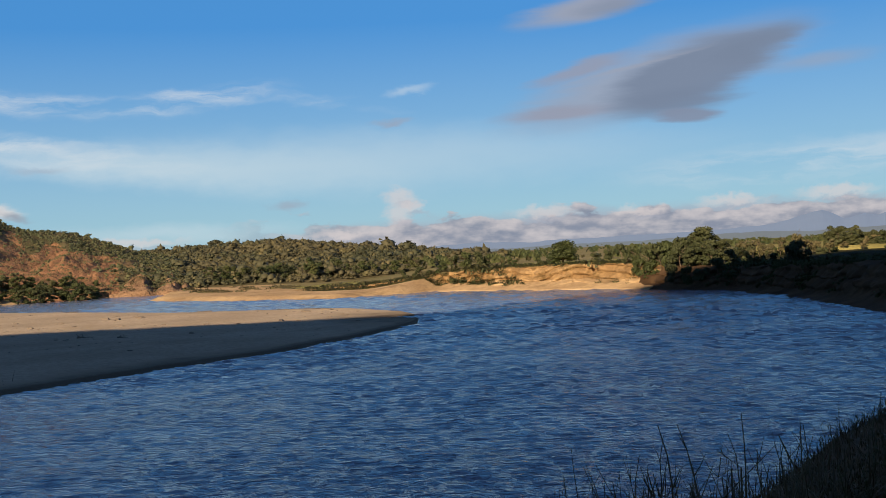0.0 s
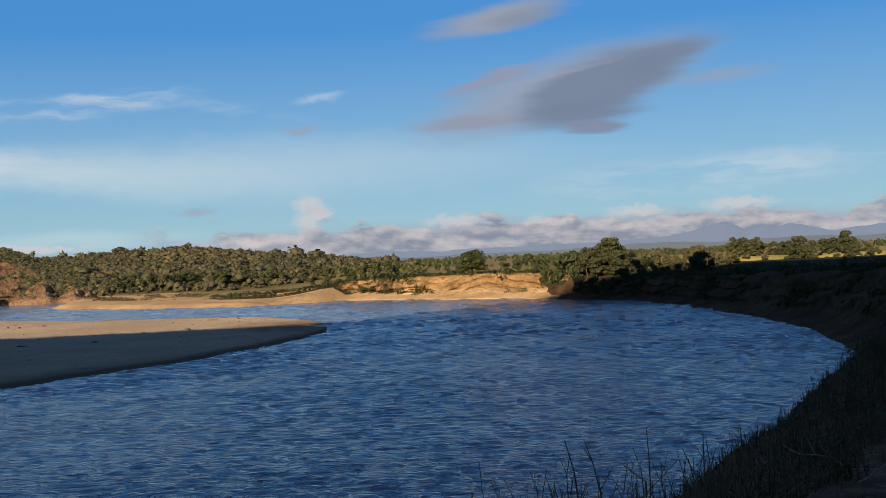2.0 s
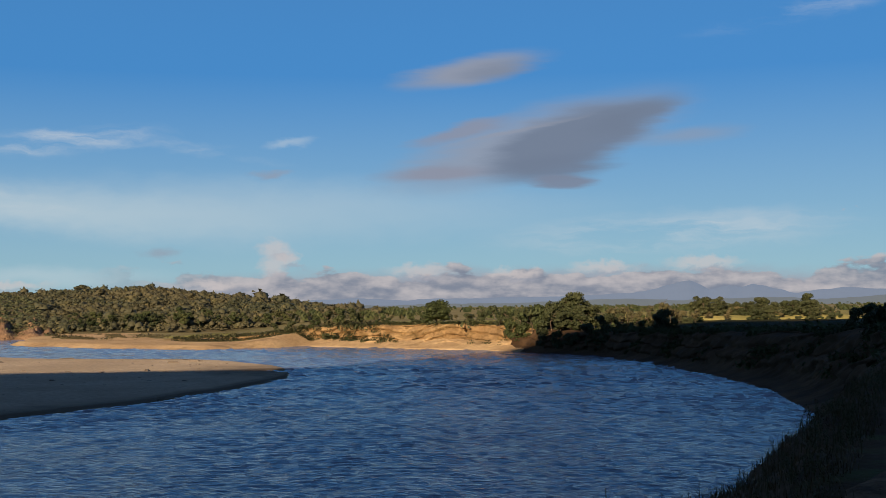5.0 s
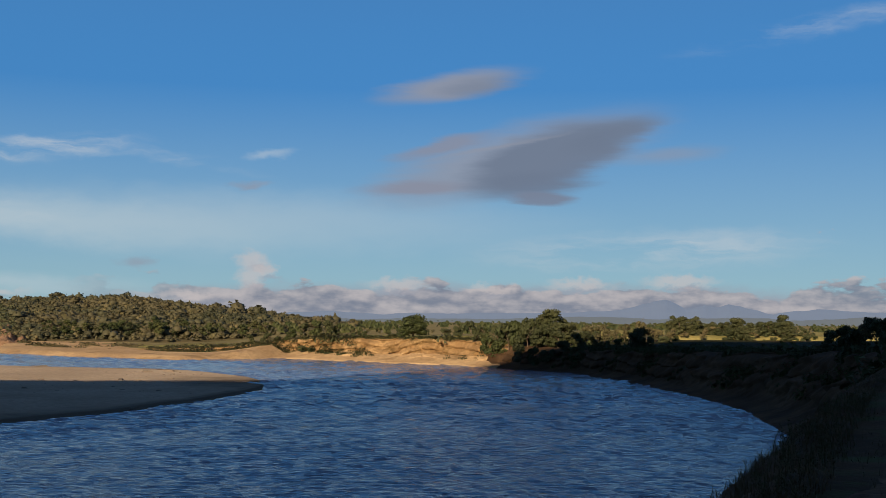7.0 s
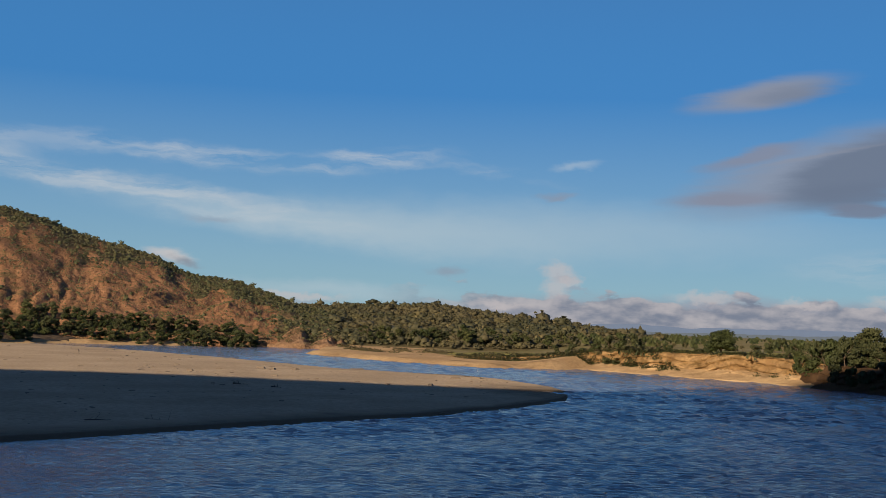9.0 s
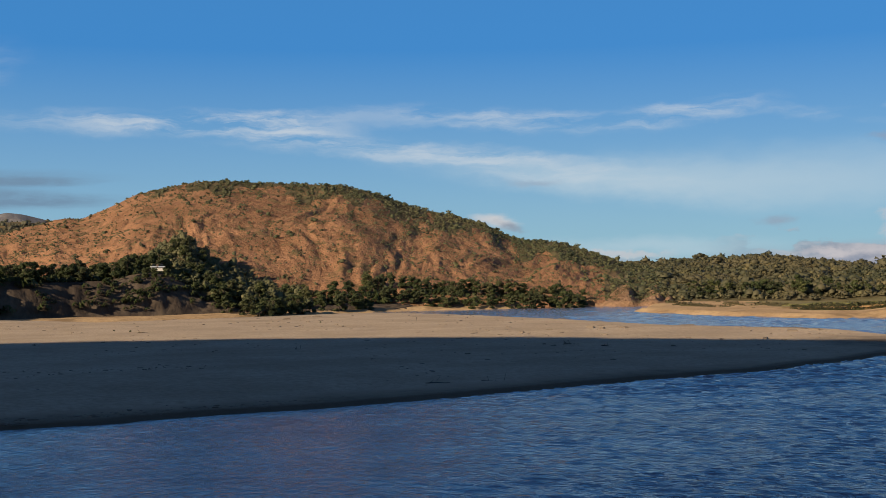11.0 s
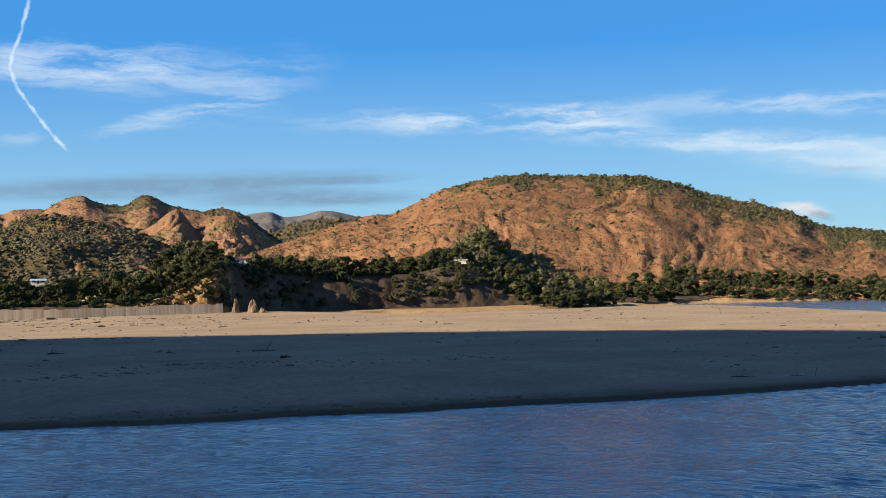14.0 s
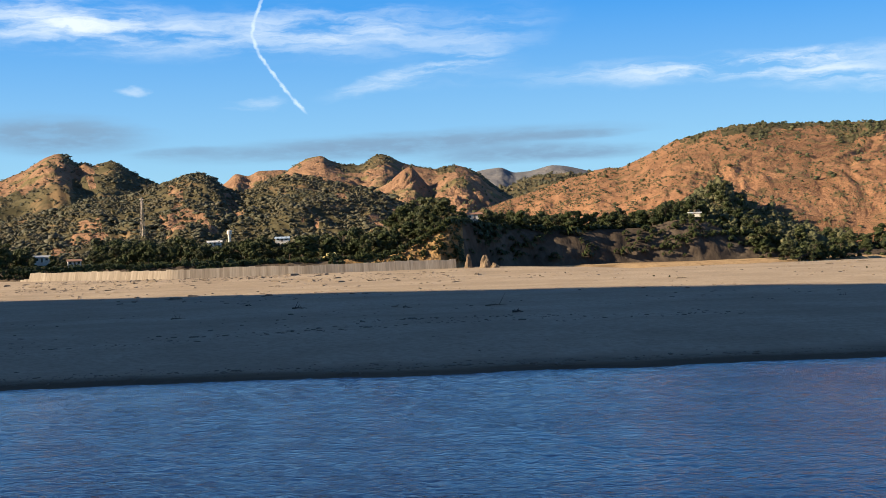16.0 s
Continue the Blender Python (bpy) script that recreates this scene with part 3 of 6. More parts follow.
bank("bank_north", FAR_BANK, steps((0, -0.08), (0.04, 0.02), (0.4, 0.17), (0.7, 0.33), (0.74, 0.45), (0.78, 0.7), (0.84, 0.95), (1, 1), n=44), [BEACH, EARTH, FIELD],
     "tan eroded earth cliff above a sloping sand beach", step=0.5, rough=1.3, inland=(2, 4, 10, 30, 70), seed=51, cuts=(0.45, 0.93), ledges=1.6)
bank("bank_west", WEST_BANK, steps((0, -0.08), (0.05, 0.04), (0.2, 0.2), (0.4, 0.5), (0.7, 0.8), (1, 1)), [SHADED_EARTH, SCRUB_SOIL, EARTH],
     "earth bluff with its shade painted dark, under trees at the sand's edge", inland=(4, 10, 25, 50, 90, 140), rise=1.0, rough=1.3, seed=91, cuts=(0.97,), width=9, tan=(-53.5, -47.7))



def crop_field():
    """The slightly higher field of ripe crops behind the eastern bank."""
    B, D = np.meshgrid(np.linspace(13.8, 33, 160), np.linspace(382, 520, 50))
    x, y = polar(B, D)
    rim = np.minimum(smooth(382, 394, D), smooth(13.8, 15.0, B))
    z = 3.0 + rim * (5.6 + 0.005 * (D - 382)) + 0.18 * fbm(x / 7, y / 7, 61) + 0.12 * fbm(x / 1.5, y / 1.5, 62, 2)
    me = mesh_of("field", np.stack([x, y, z], -1).reshape(-1, 3), grid_faces(*B.shape)[:, ::-1], CROP)
    return tagged(new("field", me), "sunlit field of ripe yellow-green crops", "field", kind="structure")


crop_field()

# ---- hills ----


class Hill:
    """A hill from stations of bearing, distance of the foot, height of the foot, distance of the crest, height of the crest."""

    def __init__(self, stations, amp, seed, gully=14.0, bulge=0.85, blend=7):
        p = np.array(stations, float)
        b = np.arange(p[0, 0], p[-1, 0], 0.1)
        w = np.hanning(blend) / np.hanning(blend).sum()
        self.s = np.stack([b] + [np.convolve(np.pad(np.interp(b, p[:, 0], c), blend // 2, "edge"), w, "valid") for c in p.T[1:]], 1)
        self.amp, self.seed, self.gully, self.bulge = amp, seed, gully, bulge

    def at(self, b, u):
        foot, zf, crest, zc = [np.interp(b, self.s[:, 0], self.s[:, i]) for i in (1, 2, 3, 4)]
        d = foot + (crest - foot) * u
        x, y = polar(b, d)
        rise = np.where(u <= 1, np.clip(u, 0, 1) ** self.bulge, 1 - 1.1 * np.clip(u - 1, 0, 9) ** 1.3)
        mid = np.clip(np.sin(np.pi * np.clip(u, 0, 1) ** 0.8), 0, 1)
        along = b * 700 * np.pi / 180
        lean = 26 * fbm(along / 90, u * 2.0, self.seed + 5, 3) + 40 * u * fbm(along / 160, 0 * u, self.seed + 6, 2)
        cut = np.abs(fbm((along + lean) / self.gully / 2.5, u * 2.6, self.seed, 5))
        lumps = fbm(x / 45, y / 45, self.seed + 20, 4)
        h = zf + (zc - zf) * rise + self.amp * mid * (cut * 1.5 - 0.55 + 0.6 * lumps)
        h = h - 0.16 * self.amp * mid * (1 - np.abs(fbm((along + 0.7 * lean) / 9, u * 3.5, self.seed + 44, 3))) ** 3
        rill = np.abs(fbm((along + 1.3 * lean) / (self.gully * 0.9), u * 6, self.seed + 51, 4))
        h = h + self.amp * smooth(0, 0.15, u) * smooth(1.02, 0.85, u) * (0.55 * rill - 0.12 + 0.12 * fbm(x / 11, y / 11, self.seed + 61, 3))
        h = h + 0.5 * fbm(along / 6, d / 6, self.seed + 33, 3) * smooth(0, 0.1, u)
        return np.stack([x, y, h], -1)

    def build(self, name, mats, label, nb, nu=90, back=1.7, choose=None):
        b = np.linspace(self.s[0, 0], self.s[-1, 0], nb)
        u = np.r_[np.linspace(-0.06, 1.06, nu), np.linspace(1.1, back, 8)]
        B, U = np.meshgrid(b, u)
        v = self.at(B, U)
        v[..., 2] -= np.where(U < 0, 3.0, 0)
        me = mesh_of(name, v.reshape(-1, 3), grid_faces(*B.shape)[:, ::-1], mats)
        if choose:
            me.polygons.foreach_set("material_index", choose(B[:-1, :-1], U[:-1, :-1]).astype(np.int32).ravel())
        return tagged(new(name, me), label, "hill", kind="structure")


def rows(*stations):
    """Stations given as bearing, foot distance, foot height, crest distance, crest angle above eye level."""
    return [(b, df, zf, dc, EYE_Z + dc * math.tan(radians(e))) for b, df, zf, dc, e in stations]


MAIN = Hill(rows((-48, 560, 2, 700, 0.8), (-46.2, 530, 2, 740, 1.4), (-45.4, 520, 2, 760, 1.7), (-44, 500, 2, 790, 2.1), (-42.6, 495, 2, 795, 2.6), (-41.5, 490, 2, 800, 2.83), (-41.2, 490, 2, 800, 2.97),
                 (-40.5, 490, 2, 800, 3.06), (-40.1, 490, 2, 800, 2.97), (-39.1, 490, 2, 800, 3.4), (-37.5, 490, 2, 800, 4.17), (-36.2, 490, 2, 805, 4.5), (-34.7, 495, 2, 810, 4.78), (-33.4, 497, 2, 815, 4.82),
                 (-32.4, 498, 2, 820, 4.75), (-30.6, 500, 2, 830, 4.68), (-27.9, 505, 2, 840, 4.6), (-26.2, 508, 2, 845, 4.18), (-24.3, 512, 2, 855, 3.46), (-22.4, 518, 2, 860, 3.05), (-21, 521, 2, 855, 2.65),
                 (-20.3, 523, 2, 850, 2.25), (-19.3, 527, 2, 845, 1.86), (-17.6, 532, 2, 838, 1.76), (-16.9, 536, 2, 834, 1.55), (-15.6, 542, 2, 826, 1.1), (-14.4, 545, 2, 820, 0.65), (-12.5, 560, 2, 820, 0.3)), 3.1, 101, gully=12.0)
GREEN = Hill(rows((-16, 580, 2, 1000, 0.55), (-14.4, 570, 2, 980, 0.62), (-13, 562, 2, 965, 0.6), (-12.2, 559, 2, 958, 0.72), (-11.6, 556, 2, 952, 0.62), (-10.9, 553, 2, 945, 0.82), (-9.5, 549, 2, 937, 0.74), (-7.7, 545, 2, 926, 0.88),
                  (-6.6, 545, 2, 920, 0.72), (-5.2, 550, 2, 900, 0.52), (-3.2, 555, 3, 880, 0.32), (-1, 560, 3, 860, 0.08), (0.4, 565, 4, 840, -0.12), (1.5, 570, 5, 800, -0.3), (3, 580, 5, 760, -0.5)), 4, 131)
MID = Hill(rows((-76, 560, 3, 1000, 1.3), (-69, 560, 3, 1000, 1.15), (-67.6, 560, 3, 990, 1.5), (-66.6, 560, 3, 980, 1.7), (-65.3, 560, 3, 970, 2.2), (-63.6, 560, 3, 960, 2.3), (-62.5, 560, 3, 955, 2.65), (-61.5, 560, 3, 950, 3.02),
                (-60.8, 555, 3, 945, 3.27), (-60.2, 555, 3, 940, 3.4), (-59.9, 552, 3, 935, 3.35), (-59.4, 550, 3, 930, 2.98), (-58.6, 550, 3, 920, 2.5), (-58.1, 548, 3, 910, 2.42), (-57, 545, 3, 900, 2.86), (-56, 540, 3, 890, 3.12),
                (-55.1, 540, 3, 885, 3.08), (-53.5, 538, 3, 870, 2.72), (-52.2, 535, 3, 860, 2.42), (-51.1, 532, 3, 845, 1.98), (-50.3, 530, 3, 830, 1.55), (-49.2, 530, 3, 810, 1.05), (-47, 530, 3, 780, 0.2)), 7, 151, gully=20)
WEST = Hill(rows((-78, 1000, 20, 1600, 2.6), (-72, 1000, 20, 1600, 2.8), (-69, 1000, 20, 1600, 3.15), (-68, 1000, 20, 1600, 3.55), (-67, 1000, 20, 1600, 4.2), (-66.4, 1000, 20, 1600, 4.4), (-66, 1000, 20, 1600, 4.25), (-65.65, 1000, 20, 1600, 3.84),
                 (-65.3, 1000, 20, 1600, 3.98), (-64.9, 1000, 20, 1590, 3.76), (-64.4, 1000, 20, 1590, 3.96), (-64, 1000, 20, 1590, 4.0), (-63.6, 1000, 20, 1580, 3.76), (-62.9, 1000, 20, 1570, 3.3), (-62.1, 1000, 20, 1560, 2.95), (-60.5, 1000, 20, 1560, 2.2), (-59.6, 1000, 20, 1560, 1.6)), 12, 171, gully=22)
RIDGE = Hill(rows((-57.4, 1020, 20, 1560, 2.8), (-56.2, 1020, 20, 1560, 3.25), (-55.6, 1020, 20, 1560, 3.66), (-55, 1020, 20, 1560, 3.98), (-54.3, 1020, 20, 1560, 4.1), (-53.9, 1020, 20, 1560, 3.83), (-53.2, 1020, 20, 1560, 3.6), (-52.4, 1020, 20, 1560, 3.58),
                  (-51.85, 1020, 20, 1550, 4.0), (-51.4, 1020, 20, 1550, 4.1), (-51, 1020, 20, 1550, 3.93), (-50.5, 1020, 20, 1550, 3.65), (-49.7, 1020, 20, 1550, 3.42), (-48.9, 1020, 20, 1540, 3.28), (-48.3, 1020, 20, 1540, 3.4), (-47.9, 1020, 20, 1540, 3.47),
                  (-47.2, 1000, 20, 1540, 3.24), (-46.7, 1000, 20, 1530, 2.98), (-45.9, 980, 20, 1520, 2.3), (-45, 980, 20, 1510, 1.7), (-44, 980, 20, 1500, 1.2)), 10, 181, gully=24)
CONES = Hill(rows((-53.4, 960, 15, 1200, 1.5), (-52.2, 960, 15, 1200, 2.1), (-51.1, 950, 15, 1190, 2.75), (-50.4, 945, 15, 1180, 3.32), (-50, 945, 15, 1180, 3.46), (-49.6, 945, 15, 1170, 2.95), (-49.2, 945, 15, 1170, 2.42), (-48.35, 940, 15, 1160, 2.88),
                  (-47.8, 940, 15, 1160, 3.1), (-47.25, 940, 15, 1150, 2.84), (-46.7, 940, 15, 1150, 2.48), (-46.1, 940, 15, 1140, 1.8), (-45.2, 940, 15, 1140, 1.1)), 7, 185, gully=9)
PINK = Hill(rows((-60, 2000, 30, 2500, 2.2), (-58.8, 2000, 30, 2500, 2.95), (-58.45, 2000, 30, 2500, 3.34), (-57.8, 2000, 30, 2500, 3.16), (-57.4, 2000, 30, 2500, 3.42), (-56.2, 2000, 30, 2500, 3.45), (-55, 2000, 30, 2500, 3.3), (-54, 2000, 30, 2500, 2.6)), 22, 187, gully=30)
UPLAND = Hill(rows((-47.5, 1500, 25, 2000, 1.9), (-45.4, 1500, 25, 2000, 2.3), (-44.7, 1500, 25, 2000, 2.64), (-43.7, 1500, 25, 2000, 2.86), (-42.6, 1500, 25, 2000, 2.88), (-41.6, 1500, 25, 2000, 2.8), (-40, 1500, 25, 2000, 2.5), (-38, 1500, 25, 2000, 2.0)), 12, 189, gully=30)
FARTHER = Hill(rows((-48.5, 2700, 40, 3500, 2.7), (-46.6, 2700, 40, 3500, 3.17), (-45.7, 2700, 40, 3500, 3.27), (-45.1, 2700, 40, 3500, 2.98), (-44.3, 2700, 40, 3500, 3.03), (-43.3, 2700, 40, 3500, 3.29), (-42.6, 2700, 40, 3500, 3.22), (-41.8, 2700, 40, 3500, 3.02), (-41, 2700, 40, 3500, 2.8), (-38, 2700, 40, 3500, 2.2)), 18, 191, gully=40)
KNOLL = Hill(rows((-41, 468, 13, 545, 0.1), (-38.2, 472, 13, 545, 0.7), (-37.4, 474, 13, 545, 1.0), (-36.8, 475, 13, 545, 1.4), (-36.15, 476, 13, 545, 1.85), (-35.5, 476, 13, 545, 2.3), (-35.1, 476, 12, 545, 2.1), (-34.7, 474, 10, 545, 1.6), (-34, 472, 8, 545, 1.0), (-33, 472, 6, 545, 0.5), (-31.7, 474, 4, 545, 0.1), (-29.5, 480, 3, 545, -0.6)), 2.0, 211)
FINS = Hill(rows((-16.6, 545, 1, 640, -1.1), (-15.7, 540, 1, 640, -0.8), (-14.9, 535, 1, 640, -0.35), (-14.2, 532, 1, 640, -0.15), (-13.95, 532, 1, 640, -0.4), (-13.75, 534, 1, 640, -0.85), (-13.4, 534, 1, 640, -0.5), (-12.95, 532, 1, 640, -0.25),
                 (-12.75, 532, 1, 640, -0.5), (-12.55, 534, 1, 640, -0.8), (-12.3, 532, 1, 640, -0.45), (-12.1, 534, 1, 640, -0.8), (-11.4, 545, 1, 640, -1.1)), 3.0, 231, gully=5, bulge=0.5, blend=5)


def red_part(b, u):
    """1 where the hill is grown over, 0 where the red soil is bare."""
    n = 0.25 * fbm(b * 1.1, u * 5, 301)
    over = np.maximum(smooth(0.72, 0.95, u + n) * smooth(-38.6, -35.2, b + 4 * n), smooth(-28, -21, b + 10 * n) * smooth(0.5, 0.75, u + 1.4 * n) * 0.85)
    over = np.maximum(over, 0.8 * smooth(-16.5, -14.5, b))
    return over


def mid_bare(b, u):
    """1 on the middle hill's bare earth: patches on its lower slopes."""
    return smooth(0.1, 0.3, fbm(b * 0.75, u * 4, 305) - 0.7 * np.abs(u - 0.35) + 0.02)


def west_grown(b, u):
    """1 where scrub covers the western mountain: its crest, its foot and its shaded flank."""
    n = 0.3 * fbm(b * 0.9, u * 3, 306)
    return np.maximum(np.maximum(smooth(0.9, 1.0, u + n), smooth(0.55, 0.45, u + n)), smooth(-65.2, -64.6, b + 2 * n))


def ridge_grown(b, u):
    return smooth(0.86, 0.95, u + 0.35 * fbm(b * 1.3, u * 4, 307))


MAIN.build("hill_red", [SOIL, SCRUB_SOIL], "broad rounded hill of bare red soil with scrub on its crest", 600, 160, choose=lambda b, u: red_part(b, u) > 0.5)
GREEN.build("hill_green", [SCRUB_SOIL], "long low hill grown over with green woods", 340, 70)
MID.build("hill_middle", [SCRUB_SOIL, PALE_SOIL], "scrub-covered green hill with bare earth patches", 420, 90, choose=lambda b, u: mid_bare(b, u) > 0.5)
WEST.build("hill_west", [PALE_SOIL, SCRUB_SOIL], "steep red eroded mountain with scrub on its ridges", 420, 110, choose=lambda b, u: west_grown(b, u) > 0.5)
RIDGE.build("hill_ridge", [PALE_SOIL, SCRUB_SOIL], "red eroded mountain ridge with scrub on its peaks", 420, 110, choose=lambda b, u: ridge_grown(b, u) > 0.5)
CONES.build("hill_cones", [PALE_SOIL], "bare red earth cones below the ridge", 320, 80)
PINK.build("hill_pink", [PALE_SOIL], "distant bare pinkish mountain in a gap", 160, 60)
UPLAND.build("hill_upland", [SCRUB_SOIL], "scrubby olive upland behind the red hill", 160, 50)
FARTHER.build("hill_far", [HAZED_SOIL], "distant mountains, greyed by haze in their colour", 160, 40)
KNOLL.build("hill_knoll", [SCRUB_SOIL], "small green knoll at the foot of the red hill", 160, 40)


FINS.build("bluff_fins", [FIN_EARTH], "bare brown earth fins eroded at the hill's foot", 300, 50)


def mountains(name, stations, dist, mat, label, seed):
    b = np.linspace(stations[0][0], stations[-1][0], 500)
    el = np.interp(b, *np.array(stations).T) + 0.05 * fbm(b * 1.2, b * 0, seed)
    z = EYE_Z + dist * np.tan(np.radians(el))
    rows_ = []
    for k, (f, dd) in enumerate(((-0.02, -700), (0.3, -480), (0.62, -240), (1, 0), (0.5, 300))):
        x, y = polar(b, dist + dd + 60 * fbm(b * 1.5, k + 0 * b, seed + 3))
        rows_.append(np.stack([x, y, 6 + (z - 6) * (f + (0.06 * fbm(b * 2, k * 1.3 + 0 * b, seed + 1) if 0 < f < 1 else 0))], -1))
    v = np.array(rows_)
    me = mesh_of(name, v.reshape(-1, 3), grid_faces(5, len(b))[:, ::-1], mat)
    return tagged(new(name, me), label, "mountains", kind="structure")


def haze_glow_material(name, tone, glow):
    """Far mountains; the haze of the air before them is put in as glow."""
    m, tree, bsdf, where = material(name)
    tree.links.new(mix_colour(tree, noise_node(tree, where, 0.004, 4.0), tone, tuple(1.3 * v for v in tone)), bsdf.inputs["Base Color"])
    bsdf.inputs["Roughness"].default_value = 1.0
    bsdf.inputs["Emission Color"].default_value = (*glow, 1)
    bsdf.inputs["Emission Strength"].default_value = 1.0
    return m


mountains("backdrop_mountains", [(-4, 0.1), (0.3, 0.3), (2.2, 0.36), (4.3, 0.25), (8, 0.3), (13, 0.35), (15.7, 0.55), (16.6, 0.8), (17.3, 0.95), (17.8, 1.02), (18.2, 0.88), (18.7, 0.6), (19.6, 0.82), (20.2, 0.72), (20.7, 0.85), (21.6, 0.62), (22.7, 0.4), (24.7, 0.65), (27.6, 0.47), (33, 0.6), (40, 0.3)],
          4300, haze_glow_material("blue_distance", (0.05, 0.06, 0.07), (0.11, 0.16, 0.25)), "blue distant mountains below low clouds", 401)
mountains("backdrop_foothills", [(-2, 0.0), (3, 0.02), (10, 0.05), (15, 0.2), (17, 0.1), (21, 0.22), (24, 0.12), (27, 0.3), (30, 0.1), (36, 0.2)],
          3300, haze_glow_material("grey_distance", (0.06, 0.07, 0.05), (0.055, 0.08, 0.12)), "grey-green foothills on the far plain", 431)


def shade_hillside():
    """An unseen height added behind the camera; its crest casts the low sun's shadow."""
    reach = 680.0
    sx, sy = reach * math.sin(_b), reach * math.cos(_b)
    lift = reach * math.tan(_h)
    # the shadow's edge on sand, water and field, from which the crest is set
    edge = [(-900, -60, 1.5), (-420, 55, 1.5), (-270, 103, 1.5), (-212, 156, 1.5), (-151, 197, 1.5), (-112, 215, 1.5), (-64, 229, 1.5), (-30, 238, 1.4), (-8, 243, 1.3), (51, 326, 2), (76, 312, 6.5), (118, 348, 8.8), (138, 330, 8.8), (230, 270, 8.8), (420, 180, 8.8)]
    line = rounded([(x + sx, y + sy, z + lift) for x, y, z in edge], 4, 24)
    s = np.arange(len(line))
    line[:, 2] += 0.5 * fbm(s / 3, 0 * s, 501)
    ux, uy = math.sin(_b), math.cos(_b)
    rows_ = []
    for d, f in ((-250, 0.0), (-175, 0.2), (-90, 0.62), (-40, 0.85), (0, 1), (40, 0.9), (150, 0.5), (300, 0)):
        x, y = line[:, 0] + ux * d, line[:, 1] + uy * d
        z = 8 + (line[:, 2] - 8) * f + (4 * fbm(x / 30, y / 30, 502) if f not in (0, 1) else 0)
        rows_.append(np.stack([x, y, z], -1))
    v = np.array(rows_)
    me = mesh_of("hill_behind", v.reshape(-1, 3), grid_faces(len(rows_), len(line)), SCRUB_SOIL)
    return tagged(new("hill_behind", me), "unseen scrub-covered hillside that shades the river bank", "hill", kind="structure")


shade_hillside()


# ---- plants ----


def tufts_on(rng, centres, normals, size, jitter=0.6):
    """Leaf tufts: one small three-cornered tuft at each centre, facing about its normal."""
    n = len(centres)
    nor = normals + jitter * rng.normal(size=(n, 3))
    nor /= np.linalg.norm(nor, axis=1)[:, None]
    side = np.cross(nor, rng.normal(size=(n, 3)))
    side /= np.linalg.norm(side, axis=1)[:, None]
    up = np.cross(nor, side)
    s = size * rng.uniform(0.7, 1.5, (n, 1))
    corners = [(-1, -0.7), (1, -0.6), (0.1, 1.1)]
    v = np.stack([centres + s * (a * side * rng.uniform(0.6, 1.3, (n, 1)) + b * up * rng.uniform(0.6, 1.3, (n, 1))) + nor * s * rng.uniform(-0.4, 0.4, (n, 1)) for a, b in corners], 1)
    return v.reshape(-1, 3), np.arange(3 * n).reshape(-1, 3)


def ball_points(rng, n, low=-0.5):
    p = rng.normal(size=(4 * n, 3))
    p /= np.linalg.norm(p, axis=1)[:, None]
    return p[p[:, 2] > low][:n]


def ball_arrays(detail, low=-2.0):
    """A unit ball of triangles, without the faces below low."""
    bm = bmesh.new()
    bmesh.ops.create_icosphere(bm, subdivisions=detail, radius=1.0)
    bm.verts.index_update()
    v = np.array([x.co[:] for x in bm.verts])
    f = np.array([[x.index for x in t.verts] for t in bm.faces if t.calc_center_median().z > low])
    bm.free()
    return v, f


BALL, WHOLE_BALL = ball_arrays(1, -0.45), ball_arrays(1)


def lumpy(rng, v, amount):
    """A ball made uneven: its corners pushed in and out by waves and by chance."""
    k = rng.normal(size=(3, 3)) * 2.2
    wave = np.sin(v @ k + rng.uniform(0, 6.3, 3)).sum(1) / 3
    return v * (1 + amount * (wave + 0.6 * rng.normal(size=len(v))))[:, None]


def crown_arrays(rng, height, spread, lobes, tufts, leaf, base=0.3, flat=0.75):
    """A crown of uneven lobes covered in tufts, with gaps between them; from the height's share base upwards."""
    cs, ns, cv, cf = [], [], [], []
    for k in range(lobes):
        a, q = rng.uniform(0, 2 * np.pi), math.sqrt(rng.uniform(0, 1))
        z = rng.uniform(base, 0.86)
        reach = spread * (1 - 0.75 * max(0, (z - 0.45) / 0.55) ** 1.5)
        c = np.array([0.62 * reach * q * math.cos(a), 0.62 * reach * q * math.sin(a), z * height])
        r = spread * rng.uniform(0.22, 0.42)
        p = ball_points(rng, tufts // lobes)
        keep = rng.uniform(0.82, 1.08, (len(p), 1))
        cs.append(c + p * keep * np.array([r, r, r * flat]))
        ns.append(p)
        cf.append(WHOLE_BALL[1] + len(WHOLE_BALL[0]) * k)
        cv.append(c + lumpy(rng, WHOLE_BALL[0], 0.2) * 0.72 * np.array([r, r, r * flat]))
    v, f = tufts_on(rng, np.concatenate(cs), np.concatenate(ns), leaf)
    return np.concatenate(cv + [v]), np.concatenate(cf + [f + lobes * len(WHOLE_BALL[0])])


def tube(bm, a, b, ra, rb, sides=6):
    a, b = Vector(a), Vector(b)
    m = (b - a).to_track_quat("Z", "Y").to_matrix().to_4x4()
    rings = []
    for p, r in ((a, ra), (b, rb)):
        rings.append([bm.verts.new(p + m @ Vector((r * math.cos(2 * math.pi * i / sides), r * math.sin(2 * math.pi * i / sides), 0))) for i in range(sides)])
    for i in range(sides):
        bm.faces.new((rings[0][i], rings[0][(i + 1) % sides], rings[1][(i + 1) % sides], rings[1][i]))
    bm.faces.new(rings[0][::-1])
    bm.faces.new(rings[1])


